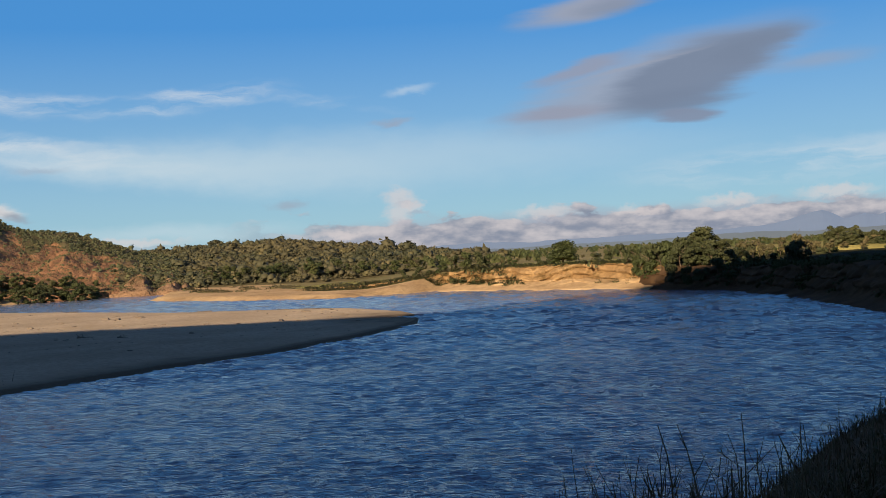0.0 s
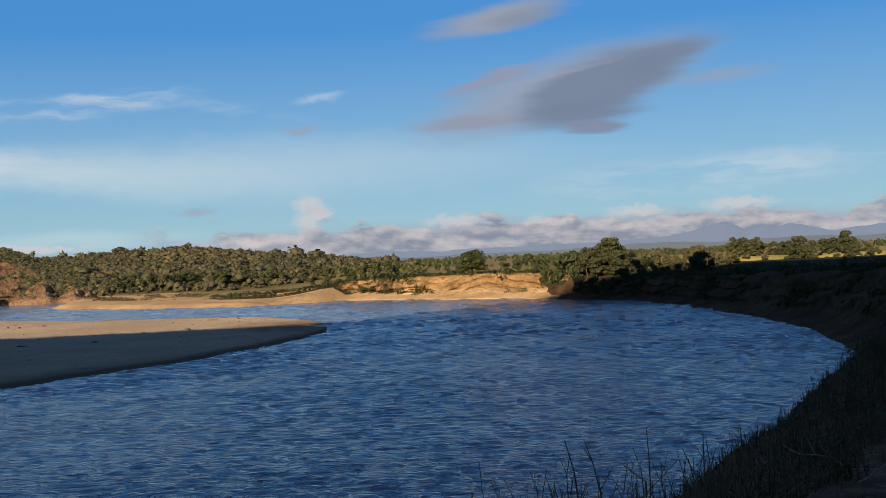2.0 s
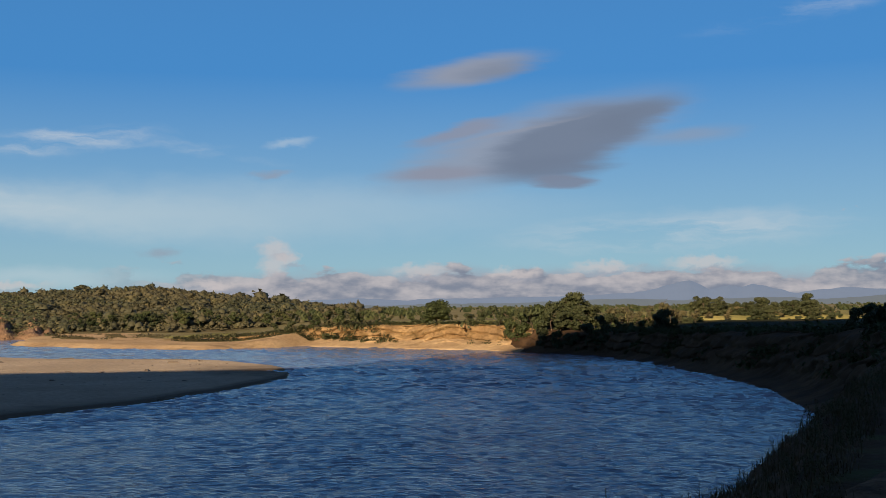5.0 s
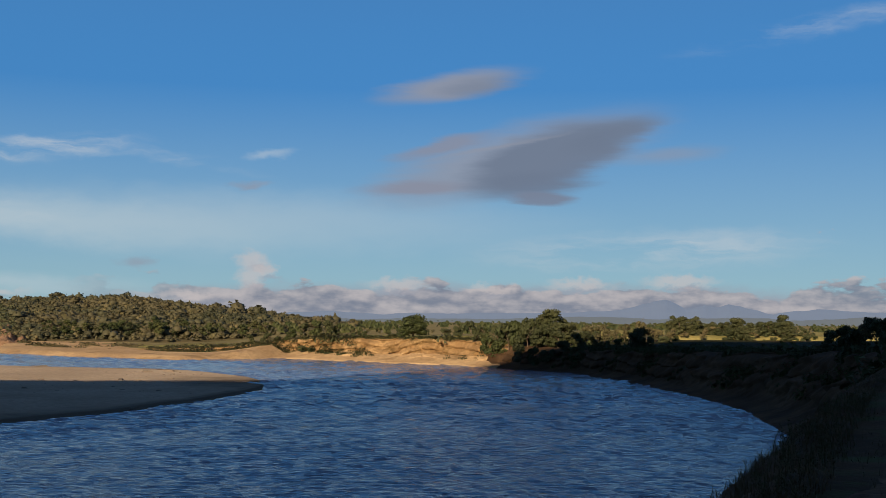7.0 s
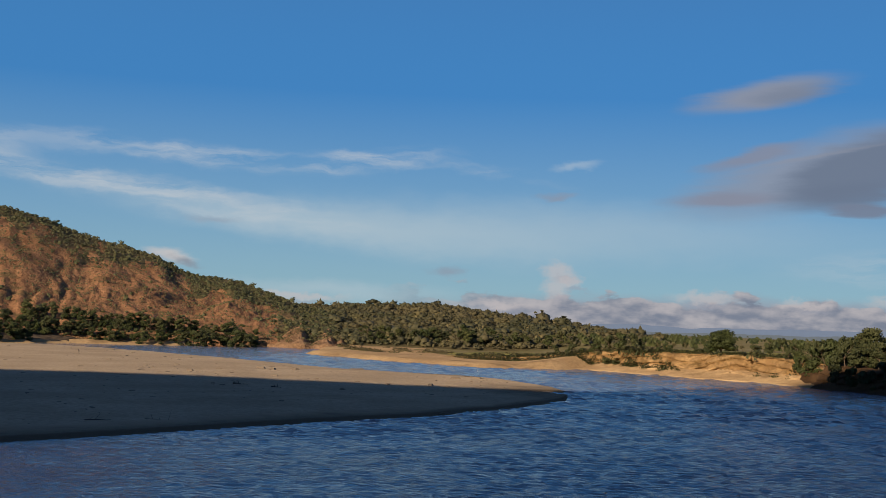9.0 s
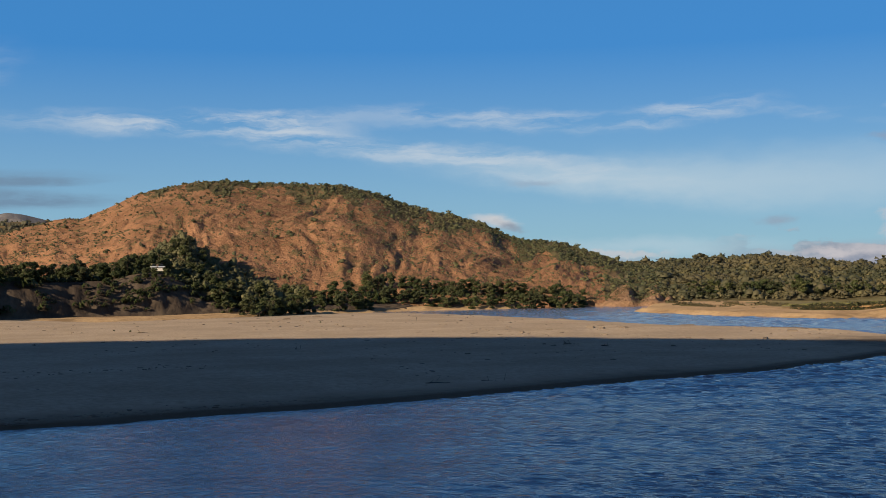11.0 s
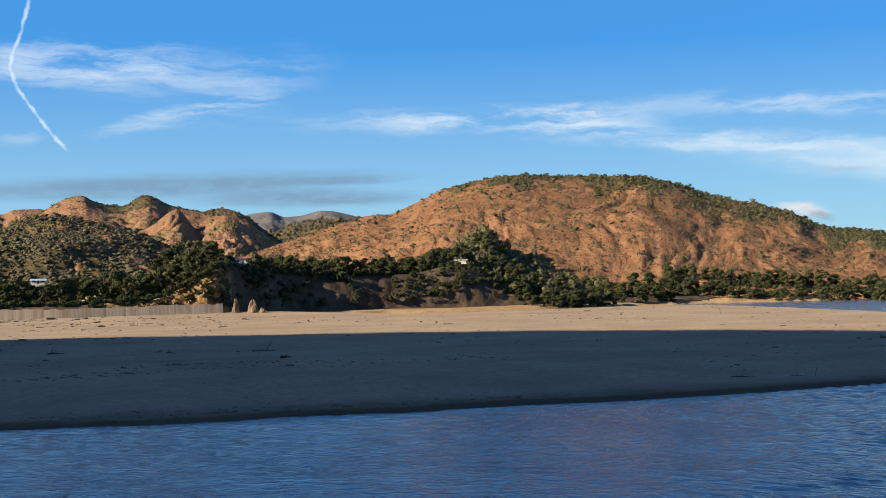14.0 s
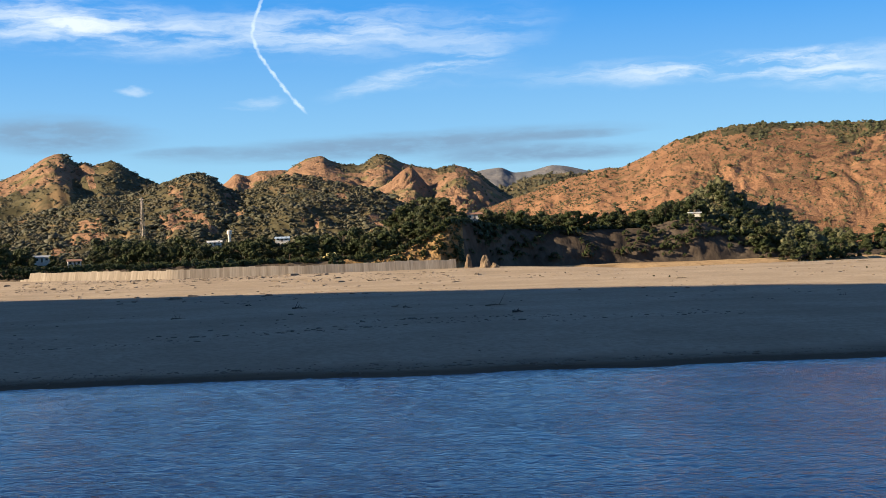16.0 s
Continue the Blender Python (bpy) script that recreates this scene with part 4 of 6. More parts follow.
def box(bm, lo, hi):
    v = [bm.verts.new((x, y, z)) for z in (lo[2], hi[2]) for y in (lo[1], hi[1]) for x in (lo[0], hi[0])]
    for f in ((0, 2, 3, 1), (4, 5, 7, 6), (0, 1, 5, 4), (2, 6, 7, 3), (0, 4, 6, 2), (1, 3, 7, 5)):
        bm.faces.new([v[i] for i in f])


def part(name, bm, mat, parent, label=""):
    me = bpy.data.meshes.new(name)
    bm.normal_update()
    bm.to_mesh(me)
    bm.free()
    me.materials.append(mat)
    ob = new(name, me)
    ob.parent = parent
    return tagged(ob, label)


def tree_thing(seed, height, spread, lobes, tufts, leaf, mat, label, base=0.3, trunk=0.16, name="tree"):
    rng = np.random.default_rng(seed)
    top = tagged(new(name), label, "tree")
    bm = bmesh.new()
    bend = [Vector((0.25 * rng.normal(), 0.25 * rng.normal(), height * f)) for f in (0, 0.3, 0.6, 0.8)]
    bend[0] = Vector((0, 0, -0.6))
    for k in range(3):
        tube(bm, bend[k], bend[k + 1], trunk * (1 - 0.27 * k), trunk * (1 - 0.27 * (k + 1)))
    for k in range(6):
        a, s = rng.uniform(0, 6.28), bend[1].lerp(bend[2], rng.uniform(0, 1))
        e = s + Vector((math.cos(a) * spread * 0.6, math.sin(a) * spread * 0.6, height * rng.uniform(0.15, 0.35)))
        tube(bm, s, e, trunk * 0.45, trunk * 0.12, 5)
    part("trunk", bm, BARK, top)
    v, f = crown_arrays(rng, height, spread, lobes, tufts, leaf, base)
    crown = new("crown", mesh_of("crown", v, f, mat))
    crown.parent = top
    return top


def ground_at(x, y, top=400.0):
    """The height of the land under a place."""
    hit, where, *_ = scene.ray_cast(DEPS, Vector((x, y, top)), Vector((0, 0, -1)))
    return where.z if hit else 0.0


bpy.context.view_layer.update()
DEPS = bpy.context.evaluated_depsgraph_get()


def at_bearing(b, d, lift=0.0):
    x, y = polar(b, d)
    x, y = float(x), float(y)
    return x, y, ground_at(x, y) + lift


def place_tree(proto, b, d, scale, used, tall=1.0, turn=0.0):
    """The first use moves the thing itself; later ones are copies."""
    x, y, z = at_bearing(b, d)
    if proto.name not in used:
        used.add(proto.name)
        ob = proto
        ob.matrix_basis = pose(x, y, z, 0, 0, turn)
    else:
        ob = copy_thing(proto, pose(x, y, z, 0, 0, turn))
    ob.scale = (scale, scale, scale * tall)
    return ob


def joined(name, spots, label):
    """Trees too many to tell apart, as one mesh: copies of whole trees at (kind, x, y, z, scale, height, turn)."""
    vs, fs, ms, mats, total = [], [], [], [BARK, LEAF, LEAF_DARK, LEAF_DRY], 0
    for proto, x, y, z, size, tall, turn in spots:
        m = np.array(pose(x, y, z, 0, 0, turn) @ Matrix.Diagonal((size, size, size * tall, 1)))
        for o in proto.children:
            v, loops = np.empty(3 * len(o.data.vertices), np.float32), np.array([t.vertices[:] for t in o.data.polygons if len(t.vertices) == 3]).reshape(-1, 3)
            quads = np.array([t.vertices[:] for t in o.data.polygons if len(t.vertices) == 4]).reshape(-1, 4)
            f = np.concatenate([loops, quads[:, :3], quads[:, [0, 2, 3]]]).astype(np.int32)
            o.data.vertices.foreach_get("co", v)
            vs.append(v.reshape(-1, 3) @ m[:3, :3].T + m[:3, 3])
            fs.append(f + total)
            ms.append(np.full(len(f), mats.index(o.data.materials[0]), np.int32))
            total += len(v) // 3
    me = mesh_of(name, np.concatenate(vs), np.concatenate(fs), mats)
    me.polygons.foreach_set("material_index", np.concatenate(ms))
    return tagged(new(name, me), label, "trees", kind="stuff")


USED = set()
rng = np.random.default_rng(7)
BROAD = [tree_thing(11 + k, 8, 3.4, 16, 1250, 0.23, LEAF_DARK if k % 3 else LEAF, "broad dark green tree in the dense belt beside the sand", base=0.06) for k in range(6)]
TALL = [tree_thing(31 + k, 10, 3.6, 26, 2300, 0.22, LEAF, "tall green tree with an open leafy crown", base=0.07) for k in range(3)]
DRY = [tree_thing(41 + k, 6, 2.4, 6, 520, 0.2, LEAF_DRY, "thin dry olive-brown tree with sparse leaves", base=0.3, trunk=0.12) for k in range(2)]
BUSH = [tree_thing(51 + k, 3.2, 2.4, 7, 900, 0.16, LEAF if k else LEAF_DARK, "low rounded green bush on the bank", base=0.08, trunk=0.08, name="bush") for k in range(3)]
for ob in BROAD + TALL + DRY:
    tagged(ob, group="trees along the river")
for ob in BUSH:
    tagged(ob, category="bush", group="bushes on the banks")

# the lone round tree and its neighbours on the northern bank
lone = tree_thing(3, 7.8, 4.5, 40, 6000, 0.2, LEAF_DARK, "lone round dark green tree on the cliff top", base=0.14, trunk=0.3)
place_tree(lone, 5.73, 388, 1.3, USED, 0.74)
for b, d, s, t in ((4.55, 392, 0.75, 0.7), (4.9, 400, 0.5, 0.8), (0.5, 410, 1.3, 1.2), (1.1, 408, 1.5, 1.2), (1.7, 410, 1.4, 1.2), (0.0, 412, 1.1, 1.2), (2.1, 412, 1.1, 1.2), (4.9, 379, 0.7, 0.8), (4.6, 377, 0.6, 0.7), (3.2, 420, 0.7, 1.0),
                   (7.3, 400, 1.0, 1.2), (7.9, 402, 1.2, 1.3), (8.5, 402, 1.2, 1.3), (9.1, 398, 1.2, 1.3), (9.7, 390, 1.0, 1.2), (9.2, 352, 1.0, 1.3), (9.8, 346, 1.1, 1.4), (10.2, 342, 1.2, 1.4), (10.6, 338, 1.1, 1.3), (8.8, 350, 0.7, 1.2),
                   (3.4, 383, 0.75, 0.9), (3.7, 381, 0.6, 0.8), (2.9, 385, 0.7, 0.7), (5.1, 374, 0.7, 0.9), (4.75, 373, 0.6, 0.8), (0.4, 395, 1.0, 0.8), (0.9, 393, 0.8, 0.8), (1.9, 388, 0.6, 0.5), (1.4, 389, 0.5, 0.6), (2.3, 388, 0.6, 0.5), (-0.3, 404, 0.9, 1.0), (-1.2, 412, 1.1, 1.0), (-2.0, 425, 1.0, 1.0), (-0.7, 408, 0.8, 0.9), (2.9, 384, 0.4, 0.6)):
    place_tree(BUSH[rng.integers(3)], b, d, s, USED, t, rng.uniform(0, 360))
for b, d, s, t in ((12.46, 338, 1.12, 1.0), (12.0, 340, 0.95, 1.0), (12.9, 340, 0.92, 0.95), (11.5, 342, 0.8, 0.95), (11.0, 345, 0.68, 0.95), (13.3, 336, 0.76, 0.95), (10.5, 348, 0.6, 0.9), (13.8, 334, 0.5, 0.9),
                   (12.2, 328, 0.8, 0.9), (12.7, 326, 0.75, 0.85), (11.7, 326, 0.65, 0.9)):
    place_tree(TALL[rng.integers(3)], b, d, s, USED, t, rng.uniform(0, 360))
for b, d, s, t in ((10.9, 322, 1.3, 1.3), (11.5, 318, 1.3, 1.2), (12.2, 314, 1.2, 1.2), (12.9, 312, 1.2, 1.1), (13.6, 314, 1.1, 1.1), (14.3, 322, 1.0, 1.0), (16.3, 285, 1.2, 1.1), (16.9, 283, 1.2, 1.1), (16.6, 290, 1.3, 1.2), (15.5, 300, 0.8, 1.0), (14.9, 310, 0.8, 1.1),
                   (25.3, 205, 0.9, 1.2), (25.9, 200, 1.1, 1.2), (26.5, 196, 1.3, 1.2), (27.2, 190, 1.25, 1.2), (27.9, 185, 1.3, 1.2), (28.7, 180, 1.3, 1.2), (26.1, 208, 1.2, 1.2), (9.3, 344, 1.5, 1.1), (9.8, 340, 1.7, 1.2), (10.3, 336, 1.8, 1.3), (10.8, 333, 1.8, 1.3), (11.3, 331, 1.7, 1.4), (13.6, 326, 1.4, 1.2), (14.0, 322, 1.2, 1.1), (24.8, 208, 0.5, 0.8), (20.4, 242, 0.5, 0.7), (22.2, 222, 0.5, 0.7), (18.2, 262, 0.5, 0.7)):
    place_tree(BUSH[rng.integers(3)], b, d, s, USED, t, rng.uniform(0, 360))
for b, d, s, t in ((15.1, 345, 0.8, 1.0), (14.6, 350, 0.7, 1.0), (15.5, 352, 0.6, 1.0), (2.8, 425, 0.5, 1.0), (3.6, 430, 0.5, 1.1), (4.1, 430, 0.5, 1.0), (6.7, 425, 0.5, 1.0), (26.9, 192, 0.9, 1.1), (27.8, 187, 0.8, 1.2)):
    place_tree(DRY[rng.integers(2)], b, d, s, USED, t, rng.uniform(0, 360))
FIELD_TREES = []
for k in range(96):
    b = 18.1 + 0.067 * k + rng.uniform(-0.1, 0.1)
    size = (0.8 if k < 18 else 0.66) * rng.uniform(0.6, 1.1)
    FIELD_TREES.append(((TALL + DRY + BUSH)[rng.integers(8)], *at_bearing(b, 390 + rng.uniform(-4, 22), -0.8), size * (1.0 if k % 3 else 1.25), rng.uniform(0.75, 1.05), rng.uniform(0, 360)))
for k in range(44):
    b = 13.9 + 0.1 * k + rng.uniform(-0.08, 0.08)
    FIELD_TREES.append(((BUSH + DRY)[rng.integers(5)], *at_bearing(b, 372 + rng.uniform(-6, 18), -0.5), rng.uniform(0.6, 1.25), rng.uniform(0.8, 1.2), rng.uniform(0, 360)))
joined("field_trees", FIELD_TREES, "open row of green and dry trees beyond the field")

# the belt of trees at the foot of the western hills
BEHIND = []
for k in range(68):
    b, d, size, tall, turn = -27.0 + 0.16 * k + rng.uniform(-0.1, 0.1), 512 + 20 * (k % 2) + 1.1 * max(0, 0.16 * k - 4) + rng.uniform(-4, 8), rng.uniform(0.7, 1.1), rng.uniform(0.75, 0.95), rng.uniform(0, 360)
    if k % 2:
        BEHIND.append((BROAD[rng.integers(6)], *at_bearing(b, d), size, tall, turn))
    else:
        place_tree(BROAD[rng.integers(6)], b, d, size, USED, tall, turn)
for k in range(44):  # large trees along the low hill's foot
    b = -11.4 + 0.25 * k + rng.uniform(-0.2, 0.2)
    BEHIND.append((BROAD[rng.integers(6)], *at_bearing(b, 562 + rng.uniform(0, 26)), rng.uniform(0.6, 1.2), rng.uniform(0.8, 1.0), rng.uniform(0, 360)))
for k in range(130):
    b = -46.8 + 0.157 * k + rng.uniform(-0.12, 0.12)
    back = rng.uniform(0, 1)
    d = np.interp(b, [-47, -46.2, -44, -40.5, -38.5, -36, -34.6, -33.8, -32, -30, -26], [420, 437, 448, 462, 468, 484, 486, 462, 446, 462, 495]) + 42 * back**1.6
    spot, size, tall, turn = (b, d), rng.uniform(0.7, 1.1), rng.uniform(0.8, 1.05), rng.uniform(0, 360)
    if back < 0.55:
        place_tree(BROAD[rng.integers(6)], *spot, size, USED, tall, turn)
    else:
        BEHIND.append((BROAD[rng.integers(6)], *at_bearing(*spot), size, tall, turn))
HOUSES = [(-67.15, 0.1), (-65.9, -0.15), (-59.6, 0.45), (-58.75, 0.5), (-56.3, 0.5)]  # bearing and angle above eye level
for k in range(190):
    b = -72.5 + 0.128 * k + rng.uniform(-0.1, 0.1)
    back = rng.uniform(0, 1)
    d, size = np.interp(b, [-72, -62, -55, -48], [448, 418, 408, 412]) + 80 * back**1.5, rng.uniform(0.9, 1.45)
    for hb, he in HOUSES:
        if abs(b - hb) < 0.75:
            size = min(size, (EYE_Z + d * math.tan(radians(he - 0.35)) - at_bearing(b, d)[2]) / 8)
    size, tall, turn = max(0.4, size), rng.uniform(0.8, 1.05), rng.uniform(0, 360)
    if back < 0.5:
        place_tree(BROAD[rng.integers(6)], b, d, size, USED, tall, turn)
    else:
        BEHIND.append((BROAD[rng.integers(6)], *at_bearing(b, d), size, tall, turn))
joined("belt_trees", BEHIND, "dense dark green trees behind the front of the belt")

for k in range(34):  # on the headland's sunny side
    b = -53.0 + 0.165 * k + rng.uniform(-0.1, 0.1)
    place_tree((BROAD + DRY)[rng.integers(8)], b, 404 + rng.uniform(0, 34), rng.uniform(0.55, 0.85), USED, rng.uniform(0.8, 1.05), rng.uniform(0, 360))


def scatter(name, hill, count, size, mat, label, density, seed, tufts=20, spread_b=None, leaf=0.2, vary=0.35, lobes=3, flat=1.0):
    """Woods and scrub on a hill: small tufted crowns, thick where density says so."""
    g = np.random.default_rng(seed)
    protos, pieces = [], []
    for k in range(6):  # an uneven body with small tufts standing off it
        cv, cf, tc, tn = [], [], [], []
        for i in range(lobes):
            a, r = g.uniform(0, 6.28), g.uniform(0.42, 0.68) if lobes > 1 else 0.85
            c = np.array([0.52 * math.cos(a), 0.52 * math.sin(a), g.uniform(0.1, 0.65)]) * (i > 0)
            cv.append(c + lumpy(g, BALL[0], 0.2) * r * np.array([1, 1, 0.85]))
            cf.append(BALL[1] + len(BALL[0]) * i)
            q = ball_points(g, tufts // lobes + 1, -0.1)
            tc.append(c + q * r * g.uniform(0.95, 1.3, (len(q), 1)))
            tn.append(q)
        tuft = tufts_on(g, np.concatenate(tc), np.concatenate(tn), leaf, 0.6)
        protos.append((np.concatenate(cv + [tuft[0]]) + [0, 0, 0.3]) * np.array([1, 1, flat]))
        pieces.append(np.concatenate(cf + [tuft[1] + lobes * len(BALL[0])]))
    lo, hi = spread_b or (hill.s[0, 0], hill.s[-1, 0])
    b, u = g.uniform(lo, hi, count), g.uniform(0, 1.03, count) ** 0.85
    keep = g.uniform(0, 1, count) < density(b, u)
    b, u = b[keep], u[keep]
    at = hill.at(b, u)
    vs, fs, total = [], [], 0
    which = g.integers(0, 6, len(b))
    for k in range(6):
        c = at[which == k]
        n = len(c)
        if not n:
            continue
        a, s = g.uniform(0, 2 * np.pi, n), size * np.exp(g.normal(0, vary, n))
        p = protos[k]
        rot = np.stack([np.cos(a)[:, None] * p[:, 0] - np.sin(a)[:, None] * p[:, 1], np.sin(a)[:, None] * p[:, 0] + np.cos(a)[:, None] * p[:, 1], np.broadcast_to(p[:, 2], (n, len(p)))], -1)
        vs.append((c[:, None] + rot * s[:, None, None] * g.uniform(0.75, 1.2, (n, 1, 1)) ** np.array([0, 0, 1.0])).reshape(-1, 3))
        fs.append((pieces[k][None] + total + len(p) * np.arange(n)[:, None, None]).reshape(-1, 3))
        total += n * len(p)
    me = mesh_of(name, np.concatenate(vs), np.concatenate(fs), mat)
    return tagged(new(name, me), label, "woods", kind="stuff")


scatter("red_hill_scrub", MAIN, 14000, 1.15, LEAF_OLIVE, "dark green scrub along the red hill's crest and flank", lambda b, u: 0.05 + 0.75 * red_part(b, u), 601, tufts=8, leaf=0.28, lobes=2, flat=0.7)
scatter("red_hill_tufts", MAIN, 26000, 0.42, LEAF_DRY, "dry brown tufts over the red soil", lambda b, u: 0.5 * (fbm(b * 2, u * 9, 603) > 0) + 0.12, 602, tufts=2, leaf=0.4, lobes=1)
scatter("green_hill_woods", GREEN, 7400, 2.05, LEAF_GREY, "dense green woods on the low hill", lambda b, u: 0.5 + 0.4 * (fbm(b * 2, u * 6, 611) > -0.1), 610, tufts=15, vary=0.35, flat=0.72)
scatter("green_hill_dry_woods", GREEN, 2600, 1.5, LEAF_DRY, "dry olive trees among the green woods", lambda b, u: 0.8 + 0 * b, 612, tufts=10, lobes=2)
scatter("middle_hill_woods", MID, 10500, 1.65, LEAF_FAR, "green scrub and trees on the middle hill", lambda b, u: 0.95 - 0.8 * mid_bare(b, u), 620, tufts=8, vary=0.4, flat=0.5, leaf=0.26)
scatter("middle_hill_dry_scrub", MID, 6000, 0.9, LEAF_DRY, "olive-brown scrub on the middle hill", lambda b, u: 0.7 + 0 * b, 622, tufts=7, leaf=0.35, lobes=1)
scatter("west_hill_scrub", WEST, 7500, 1.7, LEAF_FAR, "green scrub on the red mountain's ridges", lambda b, u: 0.16 + 0.65 * west_grown(b, u), 630, tufts=6, lobes=2, flat=0.55, leaf=0.26)
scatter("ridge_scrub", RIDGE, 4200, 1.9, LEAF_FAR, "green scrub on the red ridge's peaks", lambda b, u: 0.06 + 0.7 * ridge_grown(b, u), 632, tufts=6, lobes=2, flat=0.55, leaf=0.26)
scatter("cone_scrub", CONES, 1500, 1.2, LEAF_OLIVE, "thin scrub on the bare earth cones", lambda b, u: 0.1 + 0.4 * (fbm(b * 2, u * 5, 635) > 0.2), 634, tufts=8)
scatter("knoll_woods", KNOLL, 2600, 1.2, LEAF_OLIVE, "bright green bushes on the knoll", lambda b, u: 0.8 + 0 * b, 640, tufts=20, leaf=0.18)
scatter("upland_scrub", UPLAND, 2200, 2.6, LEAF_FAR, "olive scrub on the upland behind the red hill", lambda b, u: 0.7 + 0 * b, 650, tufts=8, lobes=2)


def plain_woods():
    g = np.random.default_rng(660)
    n = 1500
    b, d = g.uniform(-2, 31, n), 520 * np.exp(g.uniform(0, 1.9, n))
    keep = fbm(b * 0.7, np.log(d) * 5, 661) > 0.0
    b, d = b[keep], d[keep]
    x, y = polar(b, d)
    p = ball_points(g, 26, -0.3)
    q = tufts_on(g, p * np.array([1, 1, 0.8]) + [0, 0, 0.6], p, 0.4, 0.5)[0]
    s = (g.uniform(1.4, 3.2, len(b)))[:, None, None]
    v = np.stack([x, y, 6.6 + 0 * x], -1)[:, None] + q[None] * s
    me = mesh_of("plain_woods", v.reshape(-1, 3), np.arange(v.size // 3).reshape(-1, 3), LEAF_DARK, shade=False)
    return tagged(new("plain_woods", me), "scattered dark trees over the far plain", "woods", kind="stuff")


plain_woods()


# ---- the western shore: wall, houses, mast ----


def plain(name, colour, rough=0.7, metal=0.0, vary=0.25):
    m, tree, bsdf, where = material(name)
    dark = tuple((1 - vary) * c for c in colour)
    tree.links.new(mix_colour(tree, noise_node(tree, where, 1.3, 4.0, 0.6), dark, colour), bsdf.inputs["Base Color"])
    bsdf.inputs["Roughness"].default_value, bsdf.inputs["Metallic"].default_value = rough, metal
    return m


WHITE_WALL = plain("white_plaster", (0.72, 0.69, 0.62))
WHITE_ROOF = plain("white_sheet_roof", (0.7, 0.72, 0.72), 0.5)
GREY_ROOF = plain("grey_sheet_roof", (0.42, 0.44, 0.46), 0.5)
RUST_ROOF = plain("rusty_sheet_roof", (0.3, 0.17, 0.11), 0.7)
BLUE_ROOF = plain("pale_blue_sheet_roof", (0.4, 0.52, 0.66), 0.5)
DARK_PANE = plain("dark_window", (0.03, 0.035, 0.04), 0.15)
DARK_WOOD = plain("weathered_wood", (0.16, 0.12, 0.09), 0.9)
STEEL = plain("galvanised_steel", (0.5, 0.42, 0.34), 0.6, 0.3)
YELLOW = plain("worn_yellow_paint", (0.72, 0.58, 0.24), 0.5)
RUBBER = plain("black_rubber", (0.03, 0.03, 0.03), 0.9)
DRIFT = plain("grey_driftwood", (0.2, 0.16, 0.12), 0.95, vary=0.5)
DARK_DRIFT = plain("wet_dark_wood", (0.045, 0.035, 0.03), 0.7, vary=0.5)


def house(label, size, wall_h, roof_mat, at, turn, pitch=0.28):
    w, d = size
    top = tagged(new("house"), label, "house", group="houses on the western shore")
    bm = bmesh.new()
    box(bm, (-w / 2, -d / 2, -1.5), (w / 2, d / 2, wall_h))
    walls = part("wall", bm, WHITE_WALL, top)
    bm = bmesh.new()
    e, rise, th = 0.5, pitch * (d / 2 + 0.5), 0.12
    for side in (-1, 1):
        a = [(-w / 2 - e, side * (d / 2 + e), wall_h - 0.1), (w / 2 + e, side * (d / 2 + e), wall_h - 0.1), (w / 2 + e, 0, wall_h + rise), (-w / 2 - e, 0, wall_h + rise)]
        lo = [bm.verts.new(p) for p in a]
        hi = [bm.verts.new((p[0], p[1], p[2] + th)) for p in a]
        bm.faces.new(lo if side > 0 else lo[::-1])
        bm.faces.new(hi[::-1] if side > 0 else hi)
        for i in range(4):
            bm.faces.new((lo[i], lo[(i + 1) % 4], hi[(i + 1) % 4], hi[i]))
    part("roof", bm, roof_mat, top, "sheet metal roof")
    bm = bmesh.new()
    box(bm, (-0.45, -d / 2 - 0.05, 0), (0.45, -d / 2 - 0.003, 2.0))
    part("door", bm, DARK_WOOD, walls)
    for x in (-w / 4 - 0.4, w / 4 + 0.4):
        bm = bmesh.new()
        box(bm, (x - 0.55, -d / 2 - 0.05, 0.9), (x + 0.55, -d / 2 - 0.003, 2.0))
        part("window", bm, DARK_PANE, walls)
    top.matrix_basis = pose(*at, 0, 0, turn)
    top.scale = (0.75, 0.75, 0.75)
    return top


house("small white house with a rusty roof on the bluff's edge", (7.0, 5.0), 2.6, RUST_ROOF, (*[float(c) for c in polar(-47.05, 436)], 19.0), 48)
house("long low white building with a pale roof among trees", (6.0, 4.0), 0.5, WHITE_ROOF, (*[float(c) for c in polar(-36.6, 444)], 18.6), 36, 0.1)
for b, d in ((-36.2, 441), (-36.7, 440), (-37.1, 441)):
    x, y = [float(c) for c in polar(b, d)]
    ob = copy_thing(BUSH[0], pose(x, y, 15.0, 0, 0, 90 * b))
    ob.scale = (1.1, 1.1, 1.15)
house("white house with a grey sheet roof behind the wall", (7.0, 5.0), 1.6, WHITE_ROOF, (*[float(c) for c in polar(-59.5, 470)], 12.5), 60)
house("house with a pale blue sheet roof behind the wall", (7.0, 5.0), 1.6, BLUE_ROOF, (*[float(c) for c in polar(-56.3, 470)], 13.2), 50)
house("low white house half hidden by dark trees", (7.0, 5.0), 2.4, GREY_ROOF, (*[float(c) for c in polar(-67.3, 450)], 8.4), 66)
house("low grey-roofed house half hidden by dark trees", (6.0, 5.0), 2.2, RUST_ROOF, (*[float(c) for c in polar(-65.9, 440)], 6.9), 70)


